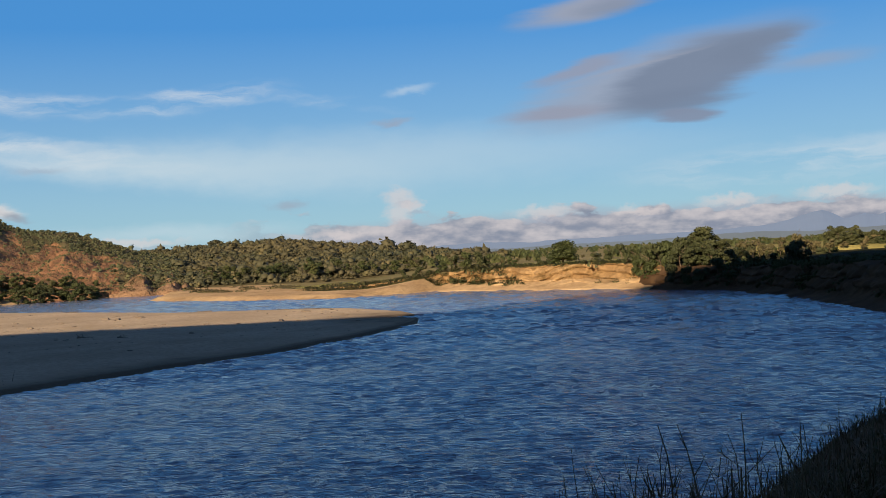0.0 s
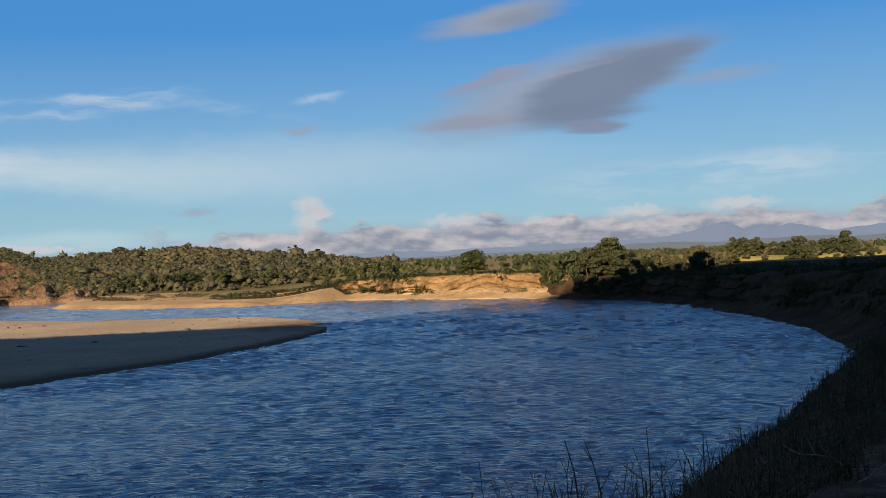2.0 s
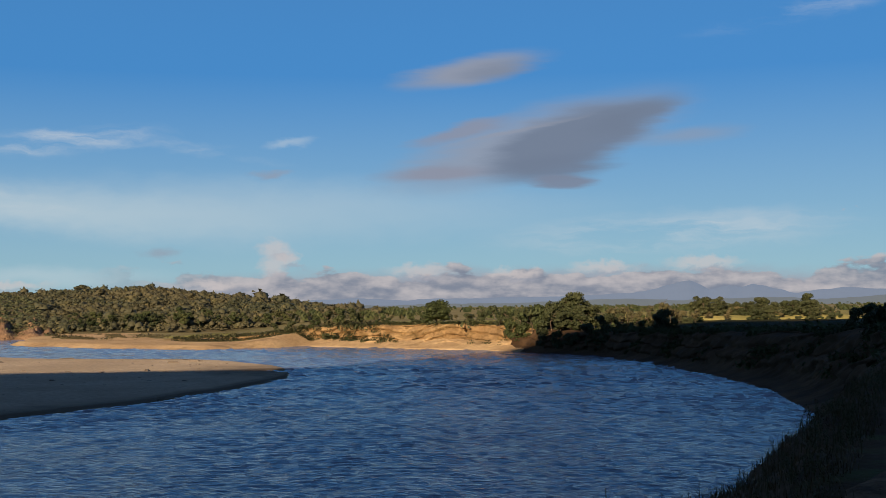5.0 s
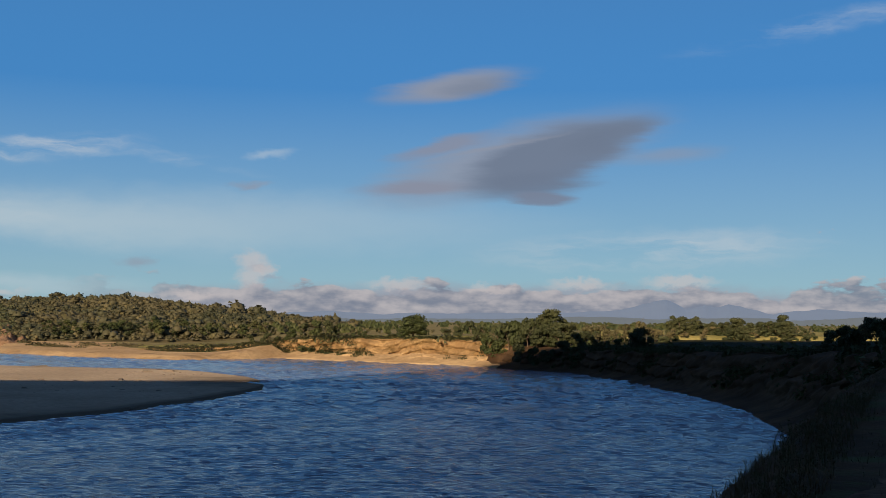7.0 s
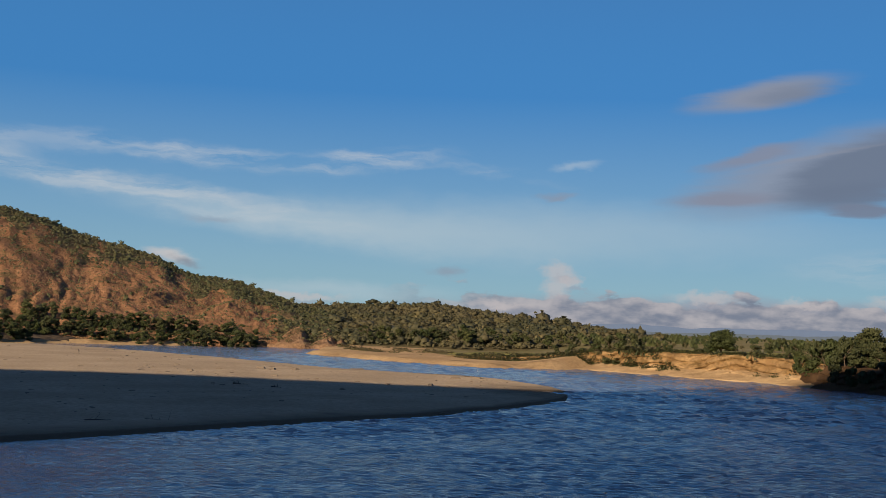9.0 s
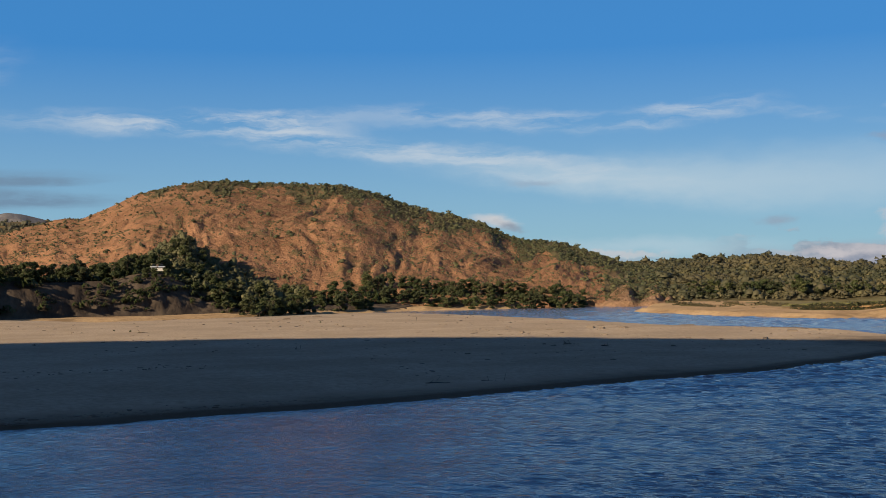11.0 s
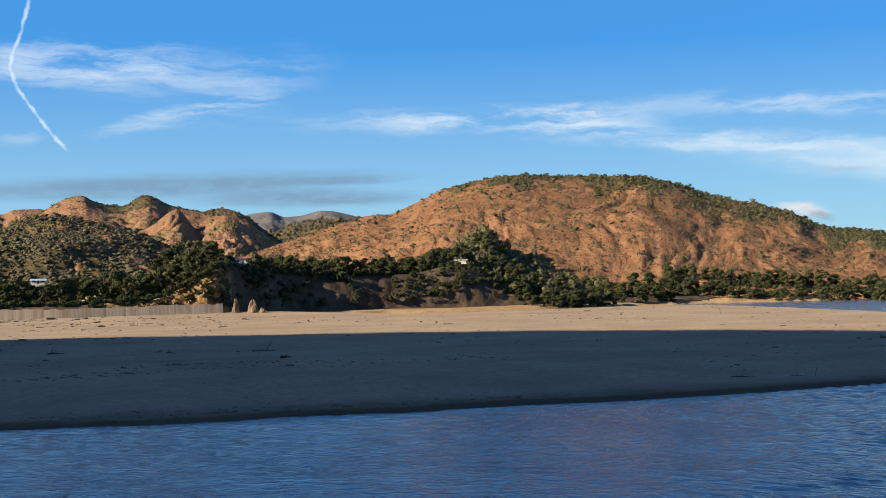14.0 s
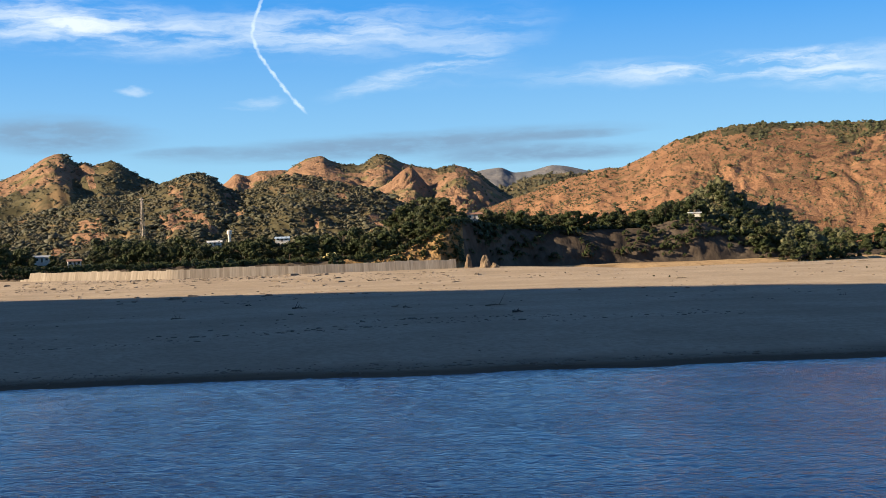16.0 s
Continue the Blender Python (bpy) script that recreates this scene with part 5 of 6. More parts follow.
def water_tank(at):
    top = tagged(new("water_tank"), "slim pale concrete water tank on a shaft", "tank")
    bm = bmesh.new()
    tube(bm, (0, 0, -4), (0, 0, 4.2), 0.7, 0.6, 10)
    part("shaft", bm, WHITE_WALL, top)
    bm = bmesh.new()
    tube(bm, (0, 0, 4.2), (0, 0, 5.6), 0.95, 0.95, 12)
    tube(bm, (0, 0, 5.6), (0, 0, 6.0), 1.05, 0.2, 12)
    part("tank", bm, WHITE_WALL, top)
    top.matrix_basis = pose(*at)


water_tank((*[float(c) for c in polar(-58.8, 475)], 12.5))


def lattice_mast(at, height=17.0, foot=1.5, head=0.5):
    """A square steel mast: four legs, rings of braces and crossed diagonals."""
    top = tagged(new("lattice_mast"), "tall thin square steel lattice mast", "mast")
    corner = lambda i, z: Vector(((1, -1, -1, 1)[i % 4], (1, 1, -1, -1)[i % 4], 0)) * (foot + (head - foot) * z / height) * 0.5 + Vector((0, 0, z))
    for i in range(4):
        bm = bmesh.new()
        tube(bm, corner(i, 0), corner(i, height), 0.12, 0.1, 5)
        part("leg", bm, STEEL, top)
    for k in range(9):
        z0, z1 = height * k / 9, height * (k + 1) / 9
        bm = bmesh.new()
        for i in range(4):
            tube(bm, corner(i, z0), corner(i + 1, z1), 0.06, 0.06, 4)
            tube(bm, corner(i + 1, z0), corner(i, z1), 0.06, 0.06, 4)
            tube(bm, corner(i, z1), corner(i + 1, z1), 0.06, 0.06, 4)
        part("brace", bm, STEEL, top)
    for z in (height - 0.6, height - 2.2):
        bm = bmesh.new()
        tube(bm, (-1.3, 0, z), (1.3, 0, z), 0.08, 0.08, 5)
        part("crossarm", bm, STEEL, top)
    bm = bmesh.new()
    tube(bm, (0, 0, height), (0, 0, height + 1.5), 0.05, 0.02, 5)
    part("rod", bm, STEEL, top)
    top.matrix_basis = pose(*at, 0, 0, 20)


lattice_mast((*[float(c) for c in polar(-62.8, 545)], 17.5))


def digger(at, turn):
    top = tagged(new("excavator"), "small yellow excavator standing on the wall's top", "excavator")
    for y in (-0.8, 0.8):
        bm = bmesh.new()
        box(bm, (-1.3, y - 0.25, 0), (1.3, y + 0.25, 0.6))
        bmesh.ops.bevel(bm, geom=bm.edges[:], offset=0.18, segments=2, affect="EDGES")
        part("track", bm, RUBBER, top)
    bm = bmesh.new()
    box(bm, (-1.4, -0.9, 0.65), (0.9, 0.9, 1.5))
    bmesh.ops.bevel(bm, geom=bm.edges[:], offset=0.12, segments=2, affect="EDGES")
    part("body", bm, YELLOW, top)
    bm = bmesh.new()
    box(bm, (-0.2, -0.85, 1.5), (0.85, 0.1, 2.5))
    part("cab", bm, YELLOW, top)
    bm = bmesh.new()
    tube(bm, (0.8, 0.4, 1.2), (2.6, 0.4, 2.7), 0.2, 0.16, 6)
    tube(bm, (2.6, 0.4, 2.7), (3.6, 0.4, 1.0), 0.16, 0.12, 6)
    part("arm", bm, YELLOW, top)
    bm = bmesh.new()
    box(bm, (3.2, 0.1, 0.4), (3.9, 0.7, 1.0))
    part("bucket", bm, STEEL, top)
    top.matrix_basis = pose(*at, 0, 0, turn)


digger(at_bearing(-54.2, 402, 0.05), 40)


def retaining_wall():
    """A river wall of upright concrete panels; its pieces lean and stand unevenly."""
    top = tagged(new("retaining_wall"), "long stained tan concrete retaining wall above the sand", "wall", kind="structure")
    line = rounded([(-384.5, 153), (-380, 156), (-339, 184), (-314, 219), (-300, 243), (-289, 262)], 2.0, 8)
    bm = bmesh.new()
    box(bm, (-0.99, -0.2, 0), (0.99, 0.2, 1.0))
    bmesh.ops.bevel(bm, geom=[e for e in bm.edges if abs(e.verts[0].co.z - e.verts[1].co.z) > 0.5], offset=0.015, segments=1, affect="EDGES")
    me = bpy.data.meshes.new("panel")
    bm.to_mesh(me)
    bm.free()
    me.materials.append(CONCRETE)
    g = np.random.default_rng(801)
    for k in range(len(line) - 1):
        a, b = line[k], line[k + 1]
        ob = new("panel", me)
        ob.parent = top
        high = 5.4 + 0.3 * k / len(line) + 0.1 * g.normal() + 0.15 * math.sin(k * 0.21) + (-2.0 if k < 2 else 0)
        ob.matrix_basis = pose((a[0] + b[0]) / 2, (a[1] + b[1]) / 2, 0.6, -20 + 0.15 * g.normal(), 0, math.degrees(math.atan2(b[1] - a[1], b[0] - a[0])) + 0.3 * g.normal())
        ob.scale = (1.035, 1, high - 0.6)


retaining_wall()

# ---- on the sand ----


def driftwood(seed, length, thick, mat, label, at, turn, sprigs=3, tilt=0.0):
    g = np.random.default_rng(seed)
    bm = bmesh.new()
    p, pts = Vector((-length / 2, 0, thick)), []
    for k in range(6):
        pts.append(p.copy())
        p = p + Vector((length / 5, g.normal() * length * 0.05, g.normal() * thick * 0.4))
    for k in range(5):
        tube(bm, pts[k], pts[k + 1], thick * (1 - 0.14 * k), thick * (1 - 0.14 * (k + 1)), 6)
    for k in range(sprigs):
        s = pts[1 + k % 4]
        tube(bm, s, s + Vector((g.normal() * length * 0.15, g.normal() * length * 0.2, abs(g.normal()) * length * 0.2 + 0.1)), thick * 0.5, thick * 0.12, 5)
    me = bpy.data.meshes.new("driftwood")
    bm.to_mesh(me)
    bm.free()
    me.materials.append(mat)
    ob = tagged(new("driftwood", me), label, "driftwood", group="driftwood on the sand")
    ob.matrix_basis = pose(*at, 0, tilt, turn)
    return ob


for k, (b, d, l, th, turn) in enumerate(((-16.97, 214, 3.6, 0.3, 10), (-15.3, 209, 2.6, 0.16, -20), (-46.1, 195, 5.0, 0.2, 50), (-45.1, 176, 2.2, 0.3, 40), (-20.4, 146, 6.0, 0.12, 20), (-23.4, 143, 4.0, 0.1, 25),
                                         (-37.3, 285, 3.0, 0.2, 30), (-30, 205, 2.2, 0.14, 60), (-50.4, 197, 2.4, 0.2, 20), (-55.6, 205, 3.4, 0.2, 45), (-61.3, 190, 3.0, 0.16, 70), (-58, 220, 2.0, 0.18, 10),
                                         (-48, 300, 4.0, 0.2, 80), (-52, 330, 5.0, 0.25, 30), (-7.3, 172, 2.4, 0.18, 55), (-42, 240, 2.0, 0.15, 20))):
    driftwood(820 + k, 0.75 * l, 0.7 * th, DARK_DRIFT if k % 2 else DRIFT, "weathered grey driftwood lying on the sand" if k % 2 == 0 else "dark wet driftwood lying on the sand", at_bearing(b, d, -0.03), turn)
for k, (b, d) in enumerate(((-37.85, 293), (-38.6, 300), (-44.0, 320), (-29.0, 330))):
    place_tree(BUSH[k % 3], b, d, 0.18, USED, 0.8, 40 * k)
driftwood(850, 1.6, 0.07, DARK_DRIFT, "thin dead branch standing upright in the sand", at_bearing(-24.4, 330, 0.7), 0, 2, tilt=80)


def sand_litter():
    """Pebbles, twigs and clods over the sandbar."""
    g = np.random.default_rng(860)
    n = 2600
    b, d = g.uniform(-70, -4, n), g.uniform(115, 400, n)
    x, y = polar(b, d)
    x, y = np.asarray(x), np.asarray(y)
    keep = (fbm(x / 25, y / 25, 861) > -0.1) & (inside_distance(x, y, [tuple(p) for p in SAND_NEAR] + [tuple(p) for p in SAND_FAR[::-1]]) < -5)
    x, y = x[keep], y[keep]
    # the last four rows of litter stand in for the scarps' shadow lines
    for (x0, y0), (x1, y1), m, broad in (((-330, 128), (-262, 232), 500, 12), ((-352, 140), (-300, 205), 260, 6), ((-128, 20), (-86, 74), 1100, 2.0), ((-86, 74), (-58, 110), 500, 1.6),
                                     ((-134, 44), (-126, 72), 90, 1.8), ((-129, 62), (-118, 108), 110, 2.2), ((-133, 100), (-112, 124), 80, 2.0), ((-118, 104), (-92, 140), 90, 2.4)):
        u = g.uniform(0, 1, m)
        off = 2.5 * broad * np.abs(g.normal(size=m)) * np.sign(g.normal(size=m)) * 0.4
        length = math.hypot(x1 - x0, y1 - y0)
        x = np.r_[x, x0 + (x1 - x0) * u - off * (y1 - y0) / length - 2.5 * (y1 - y0) / length]
        y = np.r_[y, y0 + (y1 - y0) * u + off * (x1 - x0) / length + 2.5 * (x1 - x0) / length]
    z = np.array([ground_at(float(i), float(j)) for i, j in zip(x, y)])
    x, y, z = x[z > 0.25], y[z > 0.25], z[z > 0.25]
    cube = np.array([[-1, -1, -0.3], [1, -1, -0.3], [1, 1, -0.3], [-1, 1, -0.3], [-0.6, -0.7, 0.7], [0.7, -0.6, 0.6], [0.6, 0.7, 0.7], [-0.7, 0.6, 0.8]])
    faces = np.array([[4, 5, 6, 7], [0, 1, 5, 4], [1, 2, 6, 5], [2, 3, 7, 6], [3, 0, 4, 7]])
    a, s = g.uniform(0, 6.28, len(x)), np.exp(g.normal(-2.5, 0.55, len(x))) * np.where(np.hypot(x, y) > 240, 1.7, np.where(np.hypot(x, y) < 150, 0.5, 1.0))
    c = cube[None] * s[:, None, None] * np.stack([g.uniform(1, 4, len(x)), np.ones(len(x)), g.uniform(0.5, 1.1, len(x))], -1)[:, None]
    r = np.stack([c[..., 0] * np.cos(a)[:, None] - c[..., 1] * np.sin(a)[:, None], c[..., 0] * np.sin(a)[:, None] + c[..., 1] * np.cos(a)[:, None], c[..., 2]], -1)
    v = r + np.stack([x, y, z], -1)[:, None]
    f = faces[None] + 8 * np.arange(len(x))[:, None, None]
    me = mesh_of("sand_litter", v.reshape(-1, 3), f.reshape(-1, 4), DRIFT, shade=False)
    return tagged(new("sand_litter", me), "small stones, clods and twigs strewn over the sand", "litter", kind="stuff")


sand_litter()

# ---- the near bank: path, stake, weeds and grass ----
WEED = foliage("weed_leaves", (0.034, 0.034, 0.012), (0.072, 0.066, 0.024), (0.11, 0.074, 0.033), 0.8)
STRAW = foliage("dry_grass", (0.046, 0.034, 0.015), (0.1, 0.072, 0.033), (0.14, 0.094, 0.046), 0.8)


def path_strip():
    line = rounded([(-2, -4), (1.2, 3.6), (3.6, 8.35), (5.5, 11.2), (8.4, 15.3), (13.5, 24), (24, 44), (38, 70)], 0.25, 2.0)
    along = np.gradient(line, axis=0)
    along /= np.hypot(*along.T)[:, None]
    side = np.stack([along[:, 1], -along[:, 0]], 1)
    s = np.arange(len(line)) * 0.25
    rows_ = []
    for k in np.linspace(-1, 1, 9):
        w = k * (0.42 + 0.26 * fbm(s / 1.2, 0 * s + (k > 0) * 9, 871))
        p = line + side * w[:, None]
        z = np.array([ground_at(float(a), float(b), 30) for a, b in p]) + 0.06 * (1 - abs(k) ** 4) - 0.02 + 0.035 * fbm(s / 0.5, 0 * s + k * 3, 872)
        rows_.append(np.c_[p, z])
    v = np.array(rows_)
    me = mesh_of("path", v.reshape(-1, 3), grid_faces(9, len(line))[:, ::-1], PATH_EARTH)
    return tagged(new("path", me), "narrow trodden brown earth footpath along the bank", "path", kind="structure")


path_strip()


def stake():
    bm = bmesh.new()
    tube(bm, (0, 0, -0.3), (0.015, 0, 0.82), 0.022, 0.02, 8)
    tube(bm, (0.015, 0, 0.82), (0.018, 0, 0.86), 0.02, 0.012, 8)
    for z in (0.1, 0.36, 0.62):
        tube(bm, (0.005, 0, z), (0.006, 0, z + 0.015), 0.026, 0.026, 8)
    me = bpy.data.meshes.new("stake")
    bm.to_mesh(me)
    bm.free()
    me.materials.append(plain("pale_bamboo", (0.2, 0.15, 0.1), 0.7))
    ob = tagged(new("stake", me), "thin pale bamboo stake standing beside the path", "stake")
    ob.matrix_basis = pose(*at_bearing(27.35, 8.0), 2, 1, 0)


stake()


def dead_branch(seed, at, length, turn):
    q = np.random.default_rng(seed)
    bm = bmesh.new()
    p = Vector((0, 0, 0.03))
    for k in range(6):
        n = p + Vector((length / 6, q.normal() * 0.04, abs(q.normal()) * 0.05))
        tube(bm, p, n, 0.012 - 0.0015 * k, 0.0105 - 0.0015 * k, 5)
        if k > 1:
            tube(bm, p, p + Vector((q.uniform(0.05, 0.2), q.normal() * 0.12, q.uniform(0.02, 0.16))), 0.006, 0.002, 4)
        p = n
    me = bpy.data.meshes.new("dead_branch")
    bm.to_mesh(me)
    bm.free()
    me.materials.append(plain("bleached_twig", (0.3, 0.25, 0.19), 0.9))
    ob = tagged(new("dead_branch", me), "bleached dead branch lying in the grass beside the path", "branch", group="dead branches on the bank")
    ob.matrix_basis = pose(*at, 0, 0, turn)


for k, (b, d, length, turn) in enumerate(((26.3, 9.6, 0.7, -20), (23.2, 10.2, 0.6, 30), (24.2, 10.8, 0.8, 160), (25.6, 8.4, 0.5, 70))):
    dead_branch(880 + k, at_bearing(b, d), length, turn)


def blade(g, vs, root, height, lean, width, sections=4):
    """A tapering bent blade of grass."""
    a = g.uniform(0, 6.28)
    out, side = np.array([math.cos(a), math.sin(a), 0]), np.array([-math.sin(a), math.cos(a), 0])
    pts = [root + out * lean * (k / sections) ** 2 * height + np.array([0, 0, height * (k / sections) * (1 - 0.25 * lean * k / sections)]) for k in range(sections + 1)]
    for k in range(sections):
        w0, w1 = width * (1 - k / sections) + 0.0008, width * (1 - (k + 1) / sections) + 0.0008
        vs.extend([pts[k] - side * w0, pts[k] + side * w0, pts[k + 1] + side * w1, pts[k + 1] - side * w1])
    return pts


def weed(seed, height, label):
    """A branching weed: each stem with its small leaves is a part."""
    q = np.random.default_rng(seed)
    top = tagged(new("weed"), label, "weed", group="weeds on the near bank")
    for k in range(int(q.integers(5, 8))):
        root = np.array([q.normal() * 0.1, q.normal() * 0.1, -0.06])
        pts = np.array(blade(q, [], root, height * q.uniform(0.5, 1.15), 0.06 + abs(q.normal()) * 0.22, 0.006, 7))
        turn = q.uniform(0, 6.28)
        side = np.array([math.cos(turn), math.sin(turn), 0])
        width = np.linspace(0.007, 0.0015, 8)[:, None]
        v = list(pts - side * width) + list(pts + side * width)
        f = []
        for j in range(7):
            f += [(j, j + 1, j + 9), (j, j + 9, j + 8)]
            for i in range(4 if j > 1 else 0):  # leaves, each rooted on the stem
                away = q.normal(size=3) + np.array([0, 0, 0.5])
                away *= q.uniform(0.025, 0.06) / np.linalg.norm(away)
                wide = np.cross(away, q.normal(size=3)) * 0.5
                wide *= 0.008 / max(1e-6, np.linalg.norm(wide))
                at = pts[j] + 0.45 * away
                v += [at + wide, at - wide, pts[j] + away]
                n = len(v)
                f += [(j + 8 * (i % 2), n - 3, n - 2), (n - 3, n - 1, n - 2)]
        ob = new("stem", mesh_of("stem", v, f, WEED, shade=False))
        ob.parent = top
    return top


g = np.random.default_rng(900)
WEEDS = [weed(911 + k, 0.5, "leafy dark weed on the bank's edge") for k in range(5)]
EDGE = rounded([(-5.5, -1), (-2.4, 4.4), (0.8, 6.4), (3.3, 9.6), (5.9, 14.2), (10.6, 23.3), (21.5, 42.5), (37, 69)], 0.1, 2.0)
first = set()


def off_edge(i, off):
    """A place beside the bank's edge: off metres inland of it."""
    i = min(i, len(EDGE) - 2)
    along = EDGE[i + 1] - EDGE[i]
    along = along / np.hypot(*along)
    p = EDGE[i] + off * np.array([along[1], -along[0]])
    return float(p[0]), float(p[1]), ground_at(float(p[0]), float(p[1]), 30)


for k in range(110):
    proto, s = WEEDS[int(g.integers(5))], g.uniform(0.5, 1.1)
    m = pose(*off_edge(int(g.uniform(122, 420)), g.uniform(-0.4, 0.75)), 0, 0, g.uniform(0, 360))
    if proto.name in first:
        ob = copy_thing(proto, m)
    else:
        first.add(proto.name)
        ob = proto
        ob.matrix_basis = m
    ob.scale = (s, s, s)


def stalk(q, vs, root, height, lean, width):
    """A dry stalk: a three-sided tapering stem, some bent over or snapped, with a few side twigs."""
    a = q.uniform(0, 6.28)
    way = np.array([math.cos(a) * lean, math.sin(a) * lean, 1.0])
    pts, p, snap = [root], root, q.uniform(0, 1) < 0.28
    for k in range(5):
        way = way / np.linalg.norm(way) + np.array([q.normal(), q.normal(), 0]) * 0.09
        if snap and k == 3:
            b = q.uniform(0, 6.28)
            way = np.array([math.cos(b), math.sin(b), q.uniform(-1.2, 0.4)])
        p = p + way / np.linalg.norm(way) * height / 5
        pts.append(p)

    def stem(pts, w0, w1):
        n = len(pts) - 1
        for k in range(n):
            r0, r1 = w0 + (w1 - w0) * k / n, w0 + (w1 - w0) * (k + 1) / n
            for c in range(3):
                e = [np.array([math.cos(2.1 * (c + i)), math.sin(2.1 * (c + i)), 0.0]) for i in (0, 1)]
                vs.extend([pts[k] + e[0] * r0, pts[k] + e[1] * r0, pts[k + 1] + e[1] * r1, pts[k + 1] + e[0] * r1])

    stem(pts, width, width * 0.3)
    for k in range(int(q.integers(0, 4))):
        s, b = pts[int(q.integers(2, 5))], q.uniform(0, 6.28)
        out = np.array([math.cos(b) * 0.5, math.sin(b) * 0.5, q.uniform(0.3, 1.0)]) * height * q.uniform(0.1, 0.28)
        stem([s, s + 0.5 * out, s + out + np.array([0, 0, 0.15 * height * q.normal() * 0.3])], width * 0.45, width * 0.15)


def tall_grass():
    """Dry stalks and thin tall grass in loose tufts along the bank's edge."""
    q = np.random.default_rng(930)
    vs = []
    for k in range(44):
        x, y, z = off_edge(int(q.uniform(100, 140)), q.uniform(-0.9, 0.5))
        for j in range(int(q.integers(3, 9))):
            root = np.array([x + q.normal() * 0.09, y + q.normal() * 0.09, z - 0.06])
            stalk(q, vs, root, 0.8 * q.uniform(0.35, 1.1), abs(q.normal()) * 0.4, q.uniform(0.006, 0.0115))
    for k in range(190):
        near = k < 130
        x, y, z = off_edge(int(q.uniform(98, 140) if near else q.uniform(120, 500)), q.uniform(-1.0, 0.6) if near else q.uniform(-0.2, 2.4))
        for j in range(int(q.integers(6, 16))):
            root = np.array([x + q.normal() * 0.12, y + q.normal() * 0.12, z - 0.06])
            blade(q, vs, root, (0.55 if near else 0.28) * q.uniform(0.35, 1.1), abs(q.normal()) * 0.6, 0.0065, 4)
    me = mesh_of("tall_grass", vs, np.arange(len(vs)).reshape(-1, 4), STRAW, shade=False)
    return tagged(new("tall_grass", me), "dry stalks and thin tall grass along the bank's edge", "grass", kind="stuff")


tall_grass()


def bank_turf():
    """Short rough dry grass and dead leaves over the near bank."""
    q = np.random.default_rng(950)
    n = 14000
    i = (len(EDGE) - 2) * q.uniform(0.1, 1, n) ** 1.8
    i = i.astype(int)
    d = EDGE[i + 1] - EDGE[i]
    d /= np.hypot(*d.T)[:, None]
    off = np.where(q.uniform(0, 1, n) < 0.5, q.uniform(-1.9, 0.6, n), q.uniform(-1.0, 5.0, n))
    p = EDGE[i] + off[:, None] * np.stack([d[:, 1], -d[:, 0]], 1)
    keep = (np.abs(off - 1.2) > 0.55) | (q.uniform(0, 1, n) < 0.15)
    p = p[keep]
    z = np.array([ground_at(float(a), float(b), 30) for a, b in p])
    vs = []
    for (a, b), c in zip(p, z):
        for k in range(2):
            blade(q, vs, np.array([a + q.normal() * 0.05, b + q.normal() * 0.05, c - 0.02]), q.uniform(0.06, 0.22), abs(q.normal()) * 0.9, 0.008, 2)
    me = mesh_of("bank_turf", vs, np.arange(len(vs)).reshape(-1, 4), STRAW, shade=False)
    return tagged(new("bank_turf", me), "rough short dry grass covering the near bank", "grass", kind="stuff")


bank_turf()


def bluff_shrubs():
    """Dark creepers and shrubs on the shaded bluff and the slope beside it."""
    q = np.random.default_rng(970)
    line = rounded(WEST_BANK, 1.0, 9)
    n = 3200
    i = q.integers(60, len(line) - 1, n)
    u = q.uniform(0.12, 1.5, n)
    p = line[i, :2] + (line[i, 2:4] - line[i, :2]) * u[:, None] + q.normal(size=(n, 2)) * 0.6
    z = np.array([ground_at(float(a), float(b), 60) for a, b in p])
    keep = (z > 3) & (fbm(p[:, 0] / 9, p[:, 1] / 9, 971) + 0.5 * (u > 0.9) > -0.12)
    p, z = p[keep], z[keep]
    c = ball_points(q, 20, -0.3)
    tuft = tufts_on(q, c, c, 0.4, 0.5)[0]
    s = np.exp(q.normal(0.0, 0.35, len(p)))
    v = np.c_[p, z + 0.2][:, None] + tuft[None] * s[:, None, None]
    me = mesh_of("bluff_shrubs", v.reshape(-1, 3), np.arange(v.size // 3).reshape(-1, 3), LEAF_DARK, shade=False)
    return tagged(new("bluff_shrubs", me), "dark shrubs and creepers over the bluff", "shrubs", kind="stuff")


bluff_shrubs()


def pinnacle(seed, at, high, wide, turn):
    """A fallen block of pale earth, worn to a point."""
    q = np.random.default_rng(seed)
    bm = bmesh.new()
    bmesh.ops.create_icosphere(bm, subdivisions=3, radius=1.0)
    for v in bm.verts:
        n = noise.noise(v.co * 1.7 + Vector((seed, 0, 0))) * 0.35 + noise.noise(v.co * 5 + Vector((0, seed, 0))) * 0.12
        k = 1 + n
        squeeze = 1 - 0.55 * max(0, v.co.z) ** 1.4
        v.co = Vector((v.co.x * wide * k * squeeze, v.co.y * wide * 0.8 * k * squeeze, max(-0.2, v.co.z) * high * k))
    me = bpy.data.meshes.new("boulder")
    bm.to_mesh(me)
    bm.free()
    me.materials.append(PALE_EARTH)
    ob = tagged(new("boulder", me), "pale pointed block of fallen earth below the bluff", "boulder", group="blocks below the bluff")
    ob.matrix_basis = pose(*at, 0, 0, turn)


pinnacle(3, at_bearing(-46.62, 387), 3.9, 2.3, 10)
pinnacle(5, at_bearing(-47.4, 388), 4.6, 1.3, 60)
pinnacle(8, at_bearing(-46.15, 386), 1.5, 1.6, 30)


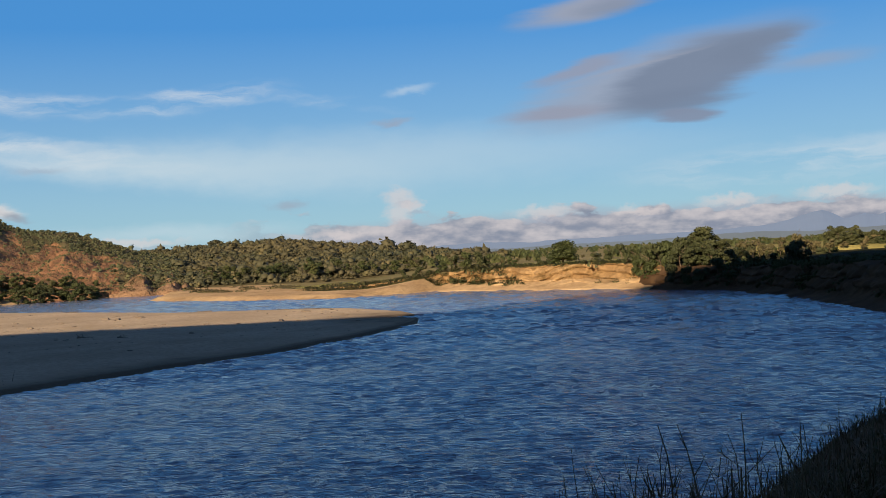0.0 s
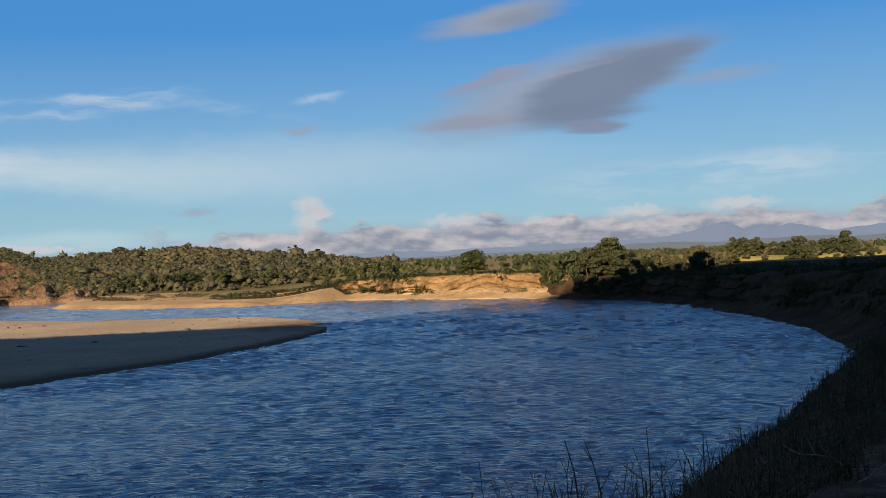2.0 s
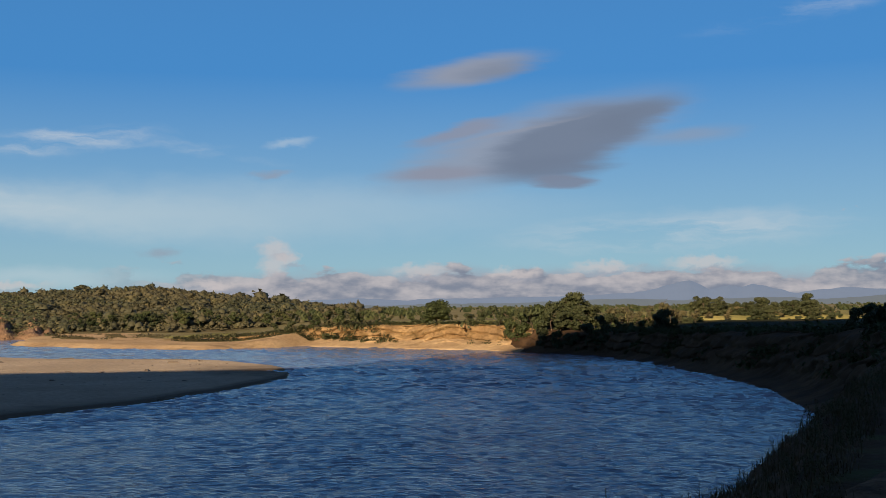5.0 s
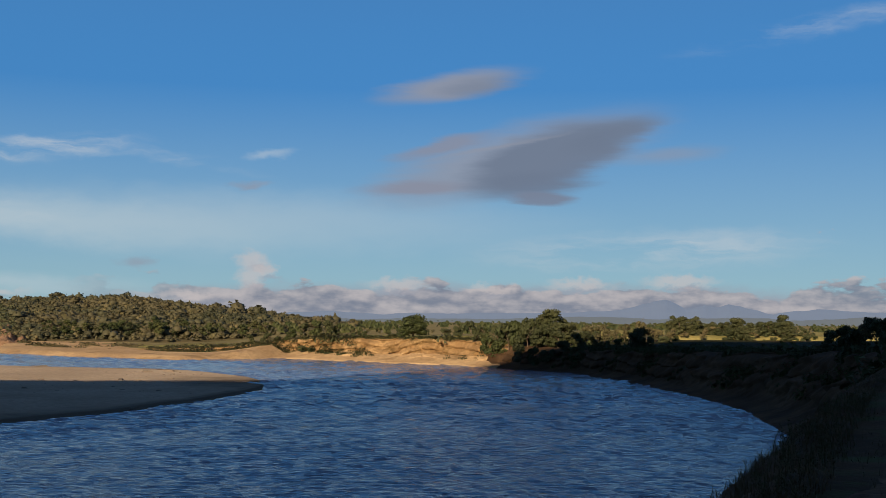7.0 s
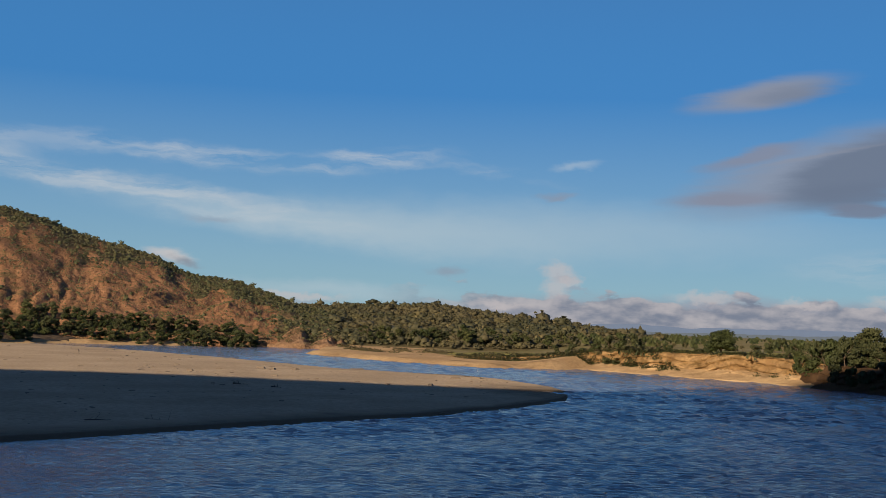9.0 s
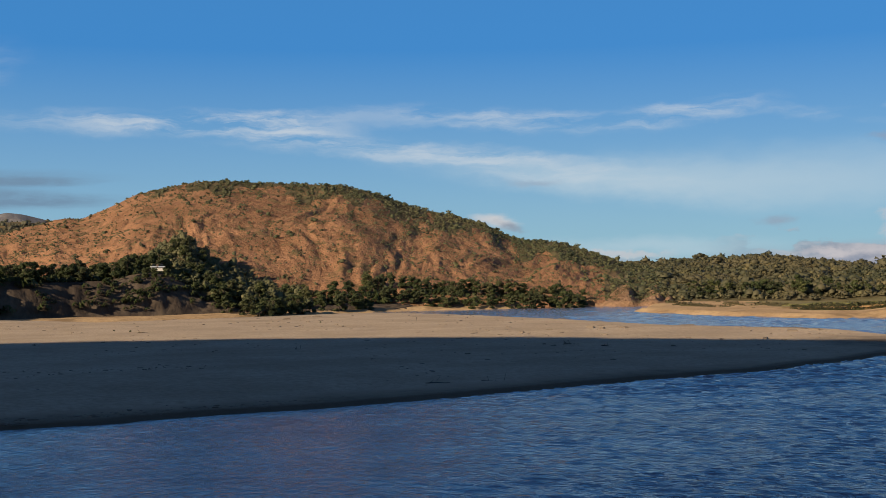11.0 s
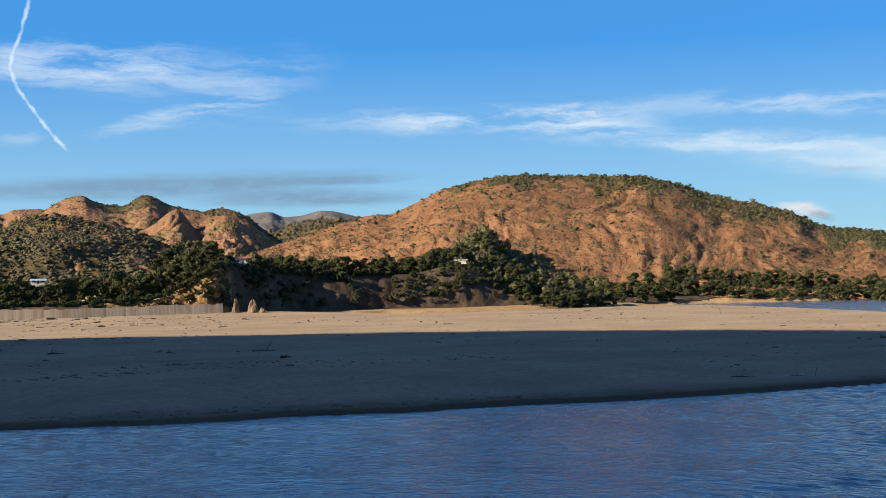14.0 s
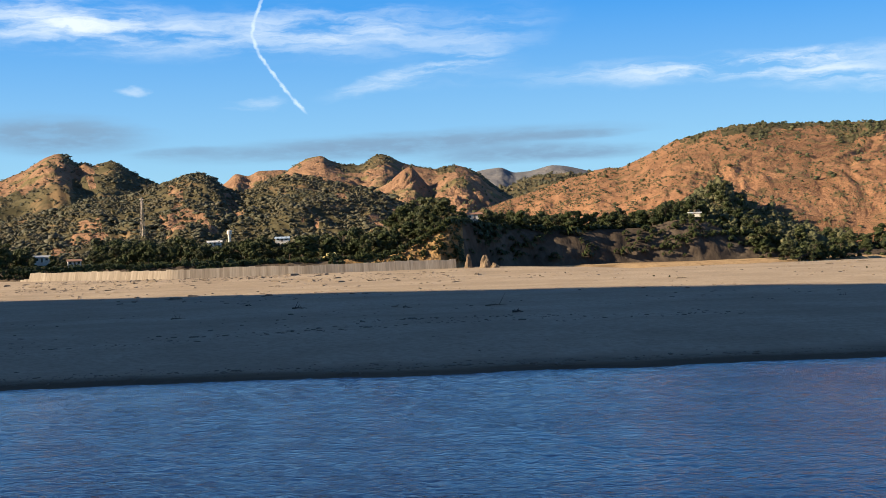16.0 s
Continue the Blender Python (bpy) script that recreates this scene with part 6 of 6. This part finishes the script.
def east_bank_shrubs():
    """Dark grass and shrubs on the shaded eastern bank and along its rim."""
    q = np.random.default_rng(980)
    line = rounded(NEAR_BANK, 0.5, 3)
    line = line[line[:, 3] > 60]
    n = 5200
    i = q.integers(0, len(line) - 1, n)
    u = np.where(q.uniform(0, 1, n) < 0.45, q.uniform(0.4, 1.0, n), q.uniform(0.95, 2.4, n))
    p = line[i, :2] + (line[i, 2:4] - line[i, :2]) * u[:, None] + q.normal(size=(n, 2)) * 0.4
    keep = fbm(p[:, 0] / 12, p[:, 1] / 12, 981) + 0.25 * (u > 0.95) > 0.05
    p = p[keep]
    z = np.array([ground_at(float(a), float(b), 60) for a, b in p])
    c = ball_points(q, 26, -0.3)
    tuft = tufts_on(q, c * q.uniform(0.7, 1.2, (len(c), 1)), c, 0.26, 0.6)[0]
    s = 0.45 * np.exp(q.normal(0.0, 0.45, len(p)))
    v = np.c_[p, z + 0.1][:, None] + tuft[None] * s[:, None, None]
    me = mesh_of("bank_shrubs", v.reshape(-1, 3), np.arange(v.size // 3).reshape(-1, 3), LEAF_DARK, shade=False)
    return tagged(new("bank_shrubs", me), "dark shrubs and grass on the shaded river bank", "shrubs", kind="stuff")


east_bank_shrubs()


def edge_brush():
    """Low tangled brush on the near bank's rim and upper face."""
    q = np.random.default_rng(990)
    n = 950
    i = (114 + 500 * q.uniform(0, 1, n) ** 1.5).astype(int)
    off = q.uniform(-1.6, 0.55, n)
    p = np.array([off_edge(int(a), float(b)) for a, b in zip(i, off)])
    keep = (p[:, 2] > 8.5) & (fbm(p[:, 0] / 0.9, p[:, 1] / 0.9, 991) > -0.05)
    p = p[keep]
    vs = []
    for x, y, z in p:
        high = (0.13 if math.hypot(x, y) < 14 else 0.2) * math.exp(0.45 * q.normal())
        for j in range(7):  # wiry stems, some with a forked tip
            root = np.array([x + q.normal() * 0.07, y + q.normal() * 0.07, z - 0.04])
            pts = blade(q, vs, root, high * q.uniform(0.5, 1.2), 0.1 + abs(q.normal()) * 0.5, 0.006, 3)
            for tip in pts[1:3]:
                blade(q, vs, tip, high * q.uniform(0.2, 0.45), 0.6 + abs(q.normal()) * 0.5, 0.004, 2)
    me = mesh_of("edge_brush", vs, np.arange(len(vs)).reshape(-1, 4), WEED, shade=False)
    return tagged(new("edge_brush", me), "low tangled dark brush on the bank's rim", "brush", kind="stuff")


edge_brush()


def shore_scrub():
    """Low scrub, grass and driftwood heaps over the far sandy shore and the cliff's broken end."""
    q = np.random.default_rng(1010)
    n = 2600
    b = q.uniform(-24, 3.2, n)
    d = np.interp(b, [-24, -15, -11, -5, -2, 3.2], [505, 545, 470, 420, 405, 395]) + 70 * q.uniform(0, 1, n) ** 1.3
    keep = fbm(b * 1.4, d / 14, 1011) + 0.25 * smooth(-6, 1, b) > 0.12
    b, d = b[keep], d[keep]
    x, y = [np.asarray(v) for v in polar(b, d)]
    z = np.array([ground_at(float(i), float(j), 60) for i, j in zip(x, y)])
    keep = (z > 0.5) & (z < 9)
    p = np.stack([x, y, z], -1)[keep]
    c = ball_points(q, 24, -0.2)
    tuft = tufts_on(q, c * q.uniform(0.7, 1.2, (len(c), 1)), c, 0.3, 0.7)[0] * np.array([1.3, 1.3, 0.8])
    s = 0.55 * np.exp(q.normal(0.0, 0.45, len(p)))
    v = p[:, None] + tuft[None] * s[:, None, None]
    me = mesh_of("shore_scrub", v.reshape(-1, 3), np.arange(v.size // 3).reshape(-1, 3), LEAF_DRY, shade=False)
    return tagged(new("shore_scrub", me), "dry low scrub over the far sandy shore", "scrub", kind="stuff")


shore_scrub()


def cliff_greenery():
    """Turf hanging over the northern cliff's rim and bushes rooted in its face."""
    q = np.random.default_rng(1020)
    line = rounded(FAR_BANK, 0.5, 14)
    n = 2600
    i = q.integers(0, int(len(line) * 0.97), n)
    rim = q.uniform(0, 1, n) < 0.62
    u = np.where(rim, q.uniform(0.83, 1.15, n), q.uniform(0.45, 0.9, n))
    p = line[i, :2] + (line[i, 2:4] - line[i, :2]) * u[:, None]
    bear = np.degrees(np.arctan2(p[:, 0], p[:, 1]))
    patch = fbm(bear * 0.9 + u * 1.5, u * 3, 1021)
    keep = rim | (patch > np.where(bear < 3.2, 0.0, 0.32))
    p, rim = p[keep], rim[keep]
    z = np.array([ground_at(float(a), float(b), 60) for a, b in p])
    c = ball_points(q, 24, -0.4)
    tuft = tufts_on(q, c * q.uniform(0.7, 1.2, (len(c), 1)), c, 0.28, 0.6)[0]
    s = np.where(rim, 0.4, 0.75) * np.exp(q.normal(0.0, 0.35, len(p)))
    v = np.c_[p, z][:, None] + tuft[None] * s[:, None, None]
    me = mesh_of("cliff_greenery", v.reshape(-1, 3), np.arange(v.size // 3).reshape(-1, 3), LEAF, shade=False)
    return tagged(new("cliff_greenery", me), "green turf and bushes on the cliff's rim and face", "bushes", kind="stuff")


cliff_greenery()
